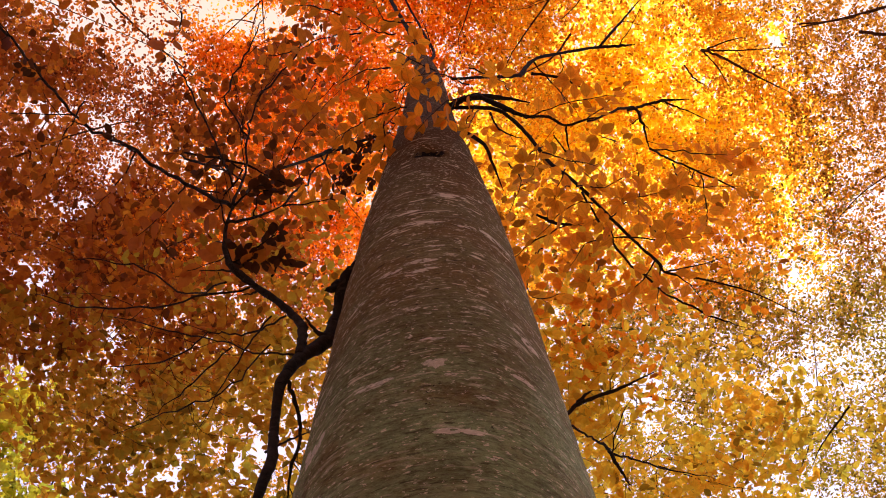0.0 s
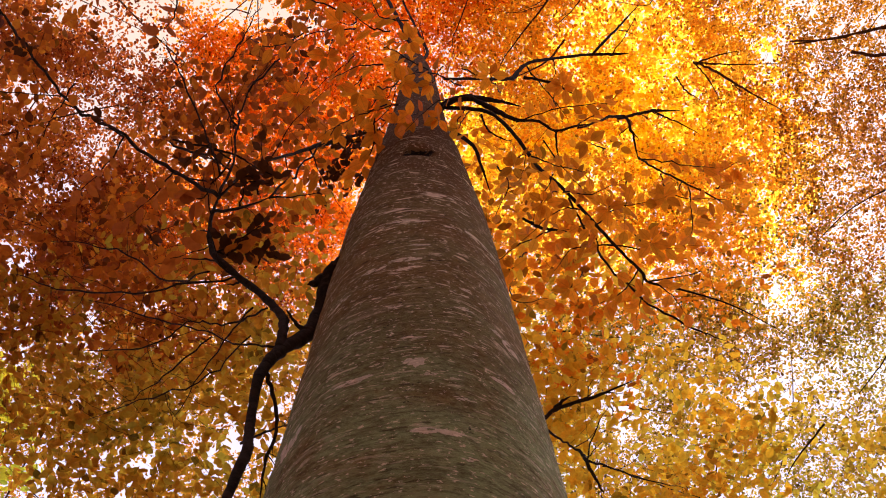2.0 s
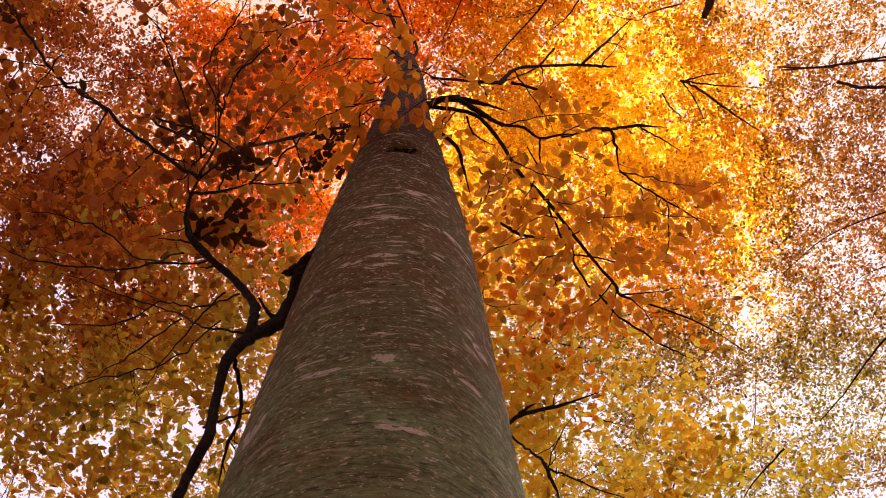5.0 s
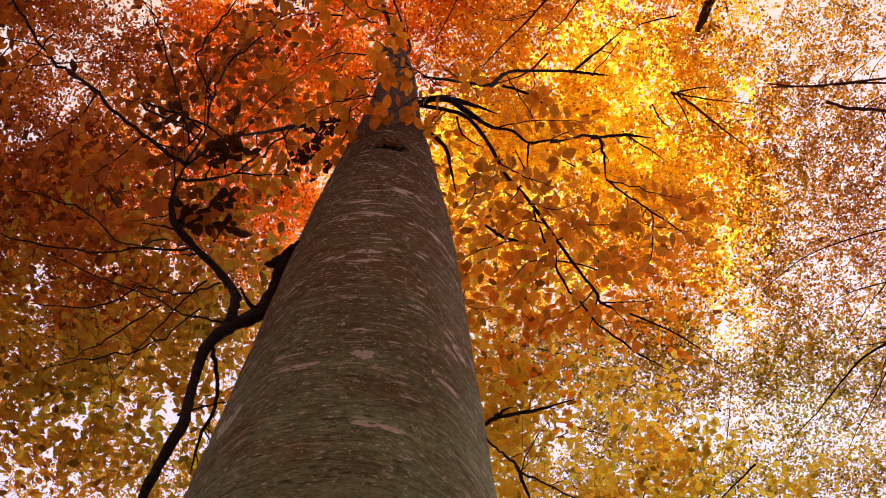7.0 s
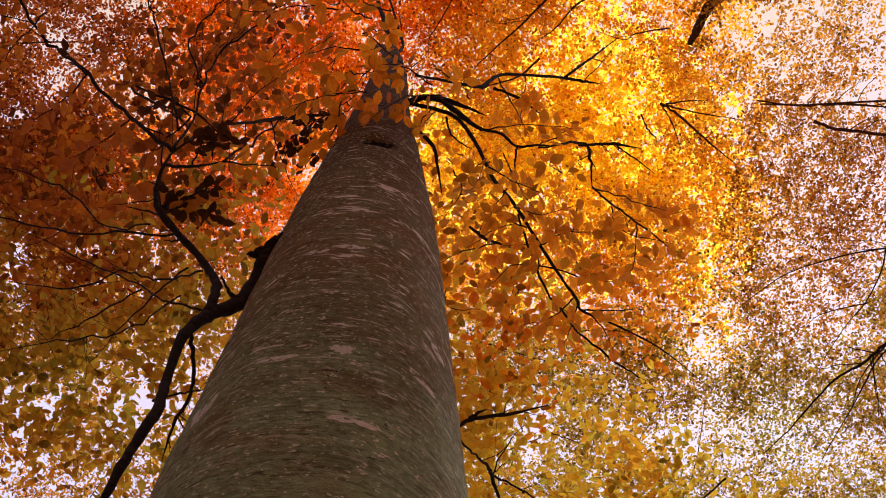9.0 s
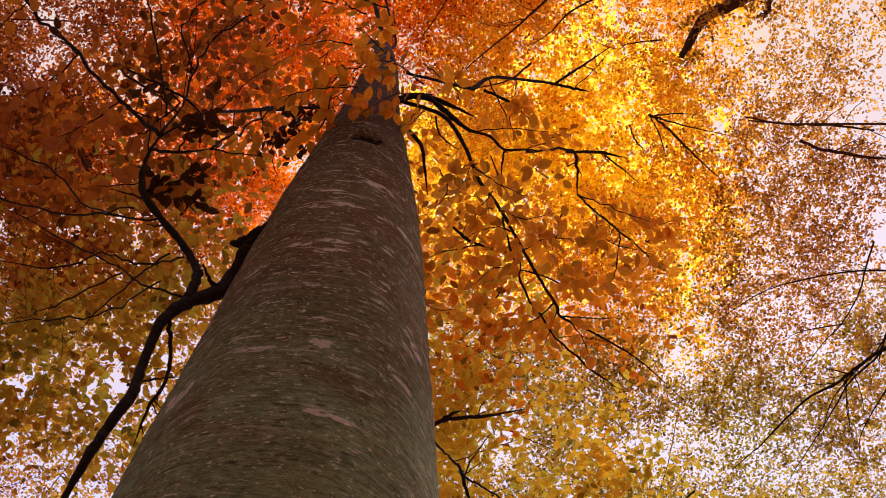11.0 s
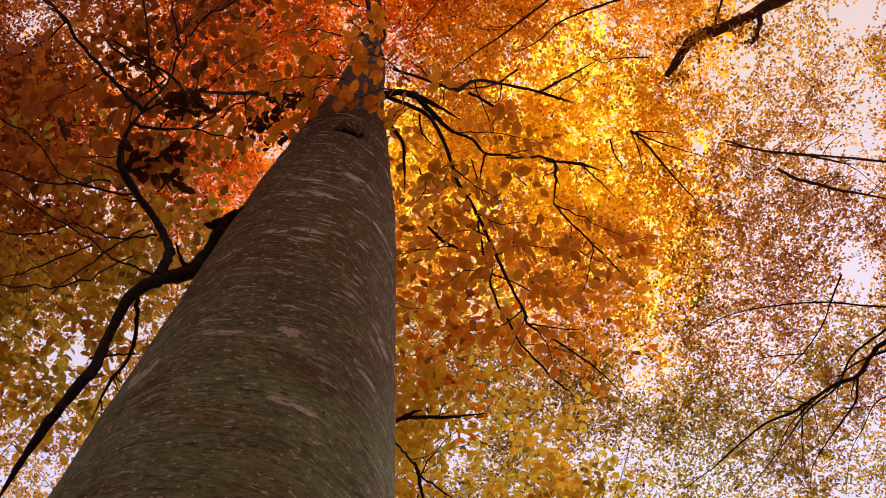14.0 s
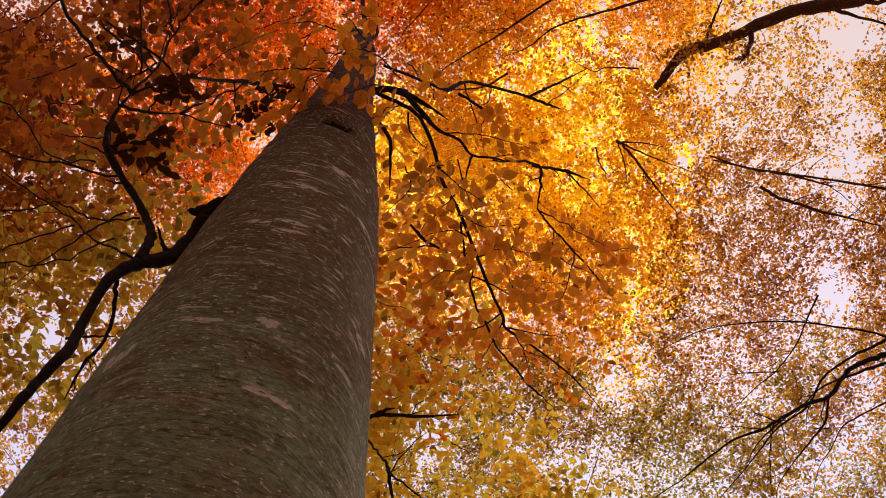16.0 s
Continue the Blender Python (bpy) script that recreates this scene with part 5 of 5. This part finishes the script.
# rest of the wood, round about and behind: unseen, added to shade the trunk
for i, (x, y, h, mat, lab) in enumerate([(-6.5, -1.5, 15.0, LEAF_MAROON, "unseen beech with russet autumn crown, added for shade"), (-7.5, -6.0, 17.0, LEAF_MAROON, "unseen beech with russet autumn crown, added for shade"), (1.0, -9.5, 18.0, LEAF_RED, "unseen beech with orange autumn crown, added for shade"),
                                         (9.5, -6.5, 17.5, LEAF_BROWN, "unseen beech with brown autumn crown, added for shade"), (-12.0, 13.0, 16.0, LEAF_MAROON, "unseen beech with russet autumn crown, added for shade"),
                                         (11.0, 13.0, 16.0, LEAF_OLIVE, "unseen beech with olive autumn crown, added for shade")]):
    t_ob, t_pts = build_tree((x, y), h, 0.25, lab, 70 + i)
    t_blobs = [(x, y, h - 4.5, 4.2, 4.2, 2.6), (x * 0.8, y * 0.8, h - 7.5, 3.6, 3.6, 1.8), (x * 1.1, y * 1.1, h - 9.5, 3.4, 3.4, 1.4)]
    add_limbs(t_ob, t_pts, t_blobs, 6, 80 + i)
    crown(t_ob, t_blobs, 900, 9, 1.0, 0.22, mat, FAR_BARK, 90 + i, 0.15, 0.8)


def build_unseen_woods():
    """Far trees all round, trunks and leaves in one mass; unseen, added to block low sky light."""
    rng = np.random.default_rng(99)
    woods = thing("woods", (0, 30, 0), "unseen dense autumn beech wood on every side, added to block low light", "trees", kind="stuff")
    n = 22000
    a, r = rng.uniform(0, 2 * math.pi, n), rng.uniform(20, 34, n)
    c = np.stack([r * np.cos(a), r * np.sin(a), rng.uniform(0.6, 17, n) * (0.7 + 0.3 * rng.random(n))], 1)
    along = rng.normal(0, 1, (n, 3)) * (1, 1, 0.5)
    up = rng.normal(0, 0.6, (n, 3)) + (0, 0, 1)
    part_of("foliage", blades_mesh("foliage", c, along, up, rng.uniform(0.5, 1.1, n), LEAF_MAROON, rng), woods, "", "stuff")
    verts, faces = [], []
    for i in range(70):
        a, r = rng.uniform(0, 2 * math.pi), rng.uniform(18, 34)
        x, y = r * math.cos(a), r * math.sin(a)
        h = rng.uniform(12, 17)
        v, f = tube([(x, y, -0.2, 0.28), (x + rng.normal(0, 0.3), y + rng.normal(0, 0.3), h * 0.5, 0.18), (x + rng.normal(0, 0.6), y, h, 0.03)], 8, 4, 0.1, rng, len(verts))
        verts += v
        faces += f
    part_of("trunks", mesh_of("trunks", verts, faces, FAR_BARK), woods, "", "stuff")


build_unseen_woods()

limb(brown_tree, [(2.648, 1.365, 12.605, 0.0243), (2.689, 1.193, 12.615, 0.0413), (2.779, 0.946, 12.616, 0.0462), (3.075, 0.691, 12.556, 0.0535), (3.473, 0.275, 12.455, 0.0583), (3.859, 0.005, 12.328, 0.0632), (4.341, -0.420, 12.136, 0.0328)], "limb", FAR_BARK, 10, "", 0.12, 100, 5)
limb(brown_tree, [(3.229, 0.555, 12.519, 0.0230), (3.247, 0.720, 12.400, 0.0228), (3.223, 0.850, 12.398, 0.0068)], "branch", FAR_BARK, 10, "", 0.3, 101, 5)
limb(brown_tree, [(2.901, 0.786, 12.597, 0.0153), (2.909, 0.623, 12.708, 0.0129), (2.937, 0.379, 12.815, 0.0047)], "branch", FAR_BARK, 10, "", 0.3, 102, 5)
limb(brown_tree, [(3.466, 1.817, 12.736, 0.0064), (3.872, 1.732, 12.616, 0.0095), (4.536, 1.535, 12.391, 0.0111), (4.945, 1.419, 12.228, 0.0127), (5.511, 1.269, 11.968, 0.0071)], "limb", FAR_BARK, 10, "", 0.12, 103, 9)
limb(brown_tree, [(3.952, 1.866, 12.566, 0.0170), (4.149, 1.888, 12.490, 0.0170), (4.454, 1.856, 12.376, 0.0148), (5.022, 1.743, 12.145, 0.0066)], "branch", FAR_BARK, 10, "", 0.3, 104, 9)
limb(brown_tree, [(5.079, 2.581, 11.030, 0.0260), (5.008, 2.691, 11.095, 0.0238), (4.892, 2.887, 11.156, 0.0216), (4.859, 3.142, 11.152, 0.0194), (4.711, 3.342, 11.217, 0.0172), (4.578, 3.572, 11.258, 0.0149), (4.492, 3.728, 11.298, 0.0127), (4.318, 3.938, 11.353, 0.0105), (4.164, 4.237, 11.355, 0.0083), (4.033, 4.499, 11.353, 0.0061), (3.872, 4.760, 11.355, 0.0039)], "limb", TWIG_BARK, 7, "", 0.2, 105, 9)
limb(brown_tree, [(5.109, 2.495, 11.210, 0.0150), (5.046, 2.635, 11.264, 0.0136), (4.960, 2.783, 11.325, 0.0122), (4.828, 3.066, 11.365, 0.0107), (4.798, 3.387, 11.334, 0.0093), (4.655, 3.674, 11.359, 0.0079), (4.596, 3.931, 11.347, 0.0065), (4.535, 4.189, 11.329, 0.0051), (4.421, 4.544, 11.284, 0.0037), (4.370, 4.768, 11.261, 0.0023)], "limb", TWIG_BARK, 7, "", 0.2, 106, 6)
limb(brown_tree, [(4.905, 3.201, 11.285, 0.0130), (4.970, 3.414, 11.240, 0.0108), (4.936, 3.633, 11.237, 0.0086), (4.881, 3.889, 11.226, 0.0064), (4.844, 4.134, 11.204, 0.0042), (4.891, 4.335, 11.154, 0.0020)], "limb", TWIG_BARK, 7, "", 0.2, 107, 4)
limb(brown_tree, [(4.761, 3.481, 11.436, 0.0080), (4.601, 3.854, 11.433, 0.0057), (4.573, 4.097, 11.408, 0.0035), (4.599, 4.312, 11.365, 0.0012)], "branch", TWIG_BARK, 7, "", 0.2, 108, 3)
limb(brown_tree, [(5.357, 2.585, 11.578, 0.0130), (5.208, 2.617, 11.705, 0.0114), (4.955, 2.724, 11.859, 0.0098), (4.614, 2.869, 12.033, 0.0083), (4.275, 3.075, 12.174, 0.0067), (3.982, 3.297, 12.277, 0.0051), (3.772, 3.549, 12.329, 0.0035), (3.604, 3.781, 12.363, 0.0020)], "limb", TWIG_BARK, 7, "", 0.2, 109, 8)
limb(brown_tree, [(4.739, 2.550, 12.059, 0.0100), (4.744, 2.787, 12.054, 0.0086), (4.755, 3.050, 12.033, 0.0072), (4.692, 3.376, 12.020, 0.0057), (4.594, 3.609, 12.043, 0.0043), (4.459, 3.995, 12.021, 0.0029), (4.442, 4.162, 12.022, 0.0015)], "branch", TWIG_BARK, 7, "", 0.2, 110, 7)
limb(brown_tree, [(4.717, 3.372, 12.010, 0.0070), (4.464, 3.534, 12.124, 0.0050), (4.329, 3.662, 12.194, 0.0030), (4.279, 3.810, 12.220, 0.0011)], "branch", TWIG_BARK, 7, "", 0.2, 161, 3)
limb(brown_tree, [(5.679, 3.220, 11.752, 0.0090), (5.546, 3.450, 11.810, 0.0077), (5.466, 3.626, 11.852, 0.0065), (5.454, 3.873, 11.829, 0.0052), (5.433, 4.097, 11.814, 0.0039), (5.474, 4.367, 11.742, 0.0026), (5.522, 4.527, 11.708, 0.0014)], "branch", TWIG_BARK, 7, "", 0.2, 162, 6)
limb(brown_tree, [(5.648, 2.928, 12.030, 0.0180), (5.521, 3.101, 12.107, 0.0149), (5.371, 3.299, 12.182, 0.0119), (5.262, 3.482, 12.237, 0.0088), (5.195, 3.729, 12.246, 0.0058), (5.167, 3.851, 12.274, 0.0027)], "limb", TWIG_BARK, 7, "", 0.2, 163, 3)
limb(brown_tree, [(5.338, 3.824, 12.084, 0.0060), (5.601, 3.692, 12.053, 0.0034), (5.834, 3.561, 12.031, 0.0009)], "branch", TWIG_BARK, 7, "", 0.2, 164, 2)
limb(yellow_tree, [(2.578, 1.999, 12.948, 0.0138), (2.754, 2.067, 12.895, 0.0123), (3.027, 2.230, 12.796, 0.0107), (3.367, 2.417, 12.661, 0.0034)], "limb", FAR_BARK, 7, "", 0.3, 140, 5)
limb(yellow_tree, [(2.578, 1.999, 12.948, 0.0107), (2.883, 2.018, 12.872, 0.0077), (3.331, 1.998, 12.754, 0.0028)], "branch", FAR_BARK, 7, "", 0.3, 141, 5)
limb(yellow_tree, [(2.629, 2.000, 12.936, 0.0092), (2.835, 1.923, 12.901, 0.0061), (3.012, 1.887, 12.862, 0.0021)], "branch", FAR_BARK, 7, "", 0.3, 142, 5)
limb(yellow_tree, [(2.603, 2.020, 12.939, 0.0077), (2.725, 2.171, 12.883, 0.0061), (2.844, 2.383, 12.812, 0.0021)], "branch", FAR_BARK, 7, "", 0.3, 143, 5)
limb(yellow_tree, [(2.418, 2.135, 12.958, 0.0077), (2.516, 2.270, 12.912, 0.0077), (2.641, 2.352, 12.867, 0.0021)], "branch", FAR_BARK, 7, "", 0.3, 144, 5)
limb(yellow_tree, [(3.433, 1.790, 12.758, 0.0077), (3.767, 1.762, 12.656, 0.0092), (4.175, 1.660, 12.527, 0.0123), (4.540, 1.597, 12.393, 0.0062)], "limb", FAR_BARK, 7, "", 0.3, 145, 5)
limb(yellow_tree, [(1.555, 0.682, 12.266, 0.0160), (1.362, 0.982, 12.391, 0.0126), (1.052, 1.446, 12.497, 0.0092), (0.758, 1.848, 12.584, 0.0058), (0.670, 2.074, 12.673, 0.0024)], "branch", FAR_BARK, 7, "", 0.25, 150, 5)
limb(yellow_tree, [(2.311, 0.534, 12.341, 0.0160), (2.050, 0.760, 12.503, 0.0126), (1.589, 1.147, 12.669, 0.0092), (1.426, 1.431, 12.781, 0.0058), (1.251, 1.624, 12.898, 0.0024)], "branch", FAR_BARK, 7, "", 0.25, 151, 5)
limb(yellow_tree, [(2.400, 1.228, 12.472, 0.0080), (2.138, 1.349, 12.636, 0.0057), (2.050, 1.437, 12.765, 0.0035), (1.652, 1.383, 12.959, 0.0012)], "branch", FAR_BARK, 7, "", 0.25, 152, 3)
limb(yellow_tree, [(0.475, 1.325, 13.317, 0.0080), (0.361, 1.653, 13.401, 0.0057), (0.296, 1.856, 13.495, 0.0035), (0.358, 2.183, 13.560, 0.0012)], "branch", FAR_BARK, 7, "", 0.25, 153, 3)
limb(yellow_tree, [(1.258, 1.651, 12.202, 0.0120), (1.111, 1.858, 12.307, 0.0086), (0.860, 2.005, 12.426, 0.0052), (0.607, 2.073, 12.553, 0.0018)], "branch", FAR_BARK, 7, "", 0.25, 154, 4)
crown(brown_tree, [(3.23, 0.72, 12.42, 0.22, 0.2, 0.12), (2.76, 1.0, 12.55, 0.2, 0.2, 0.12), (2.68, 1.33, 12.55, 0.14, 0.14, 0.1), (3.05, 0.72, 12.5, 0.25, 0.2, 0.1)], 46, 9, 0.22, 0.045, LEAF_BROWN, FAR_BARK, 67, 0.1, 4.0)
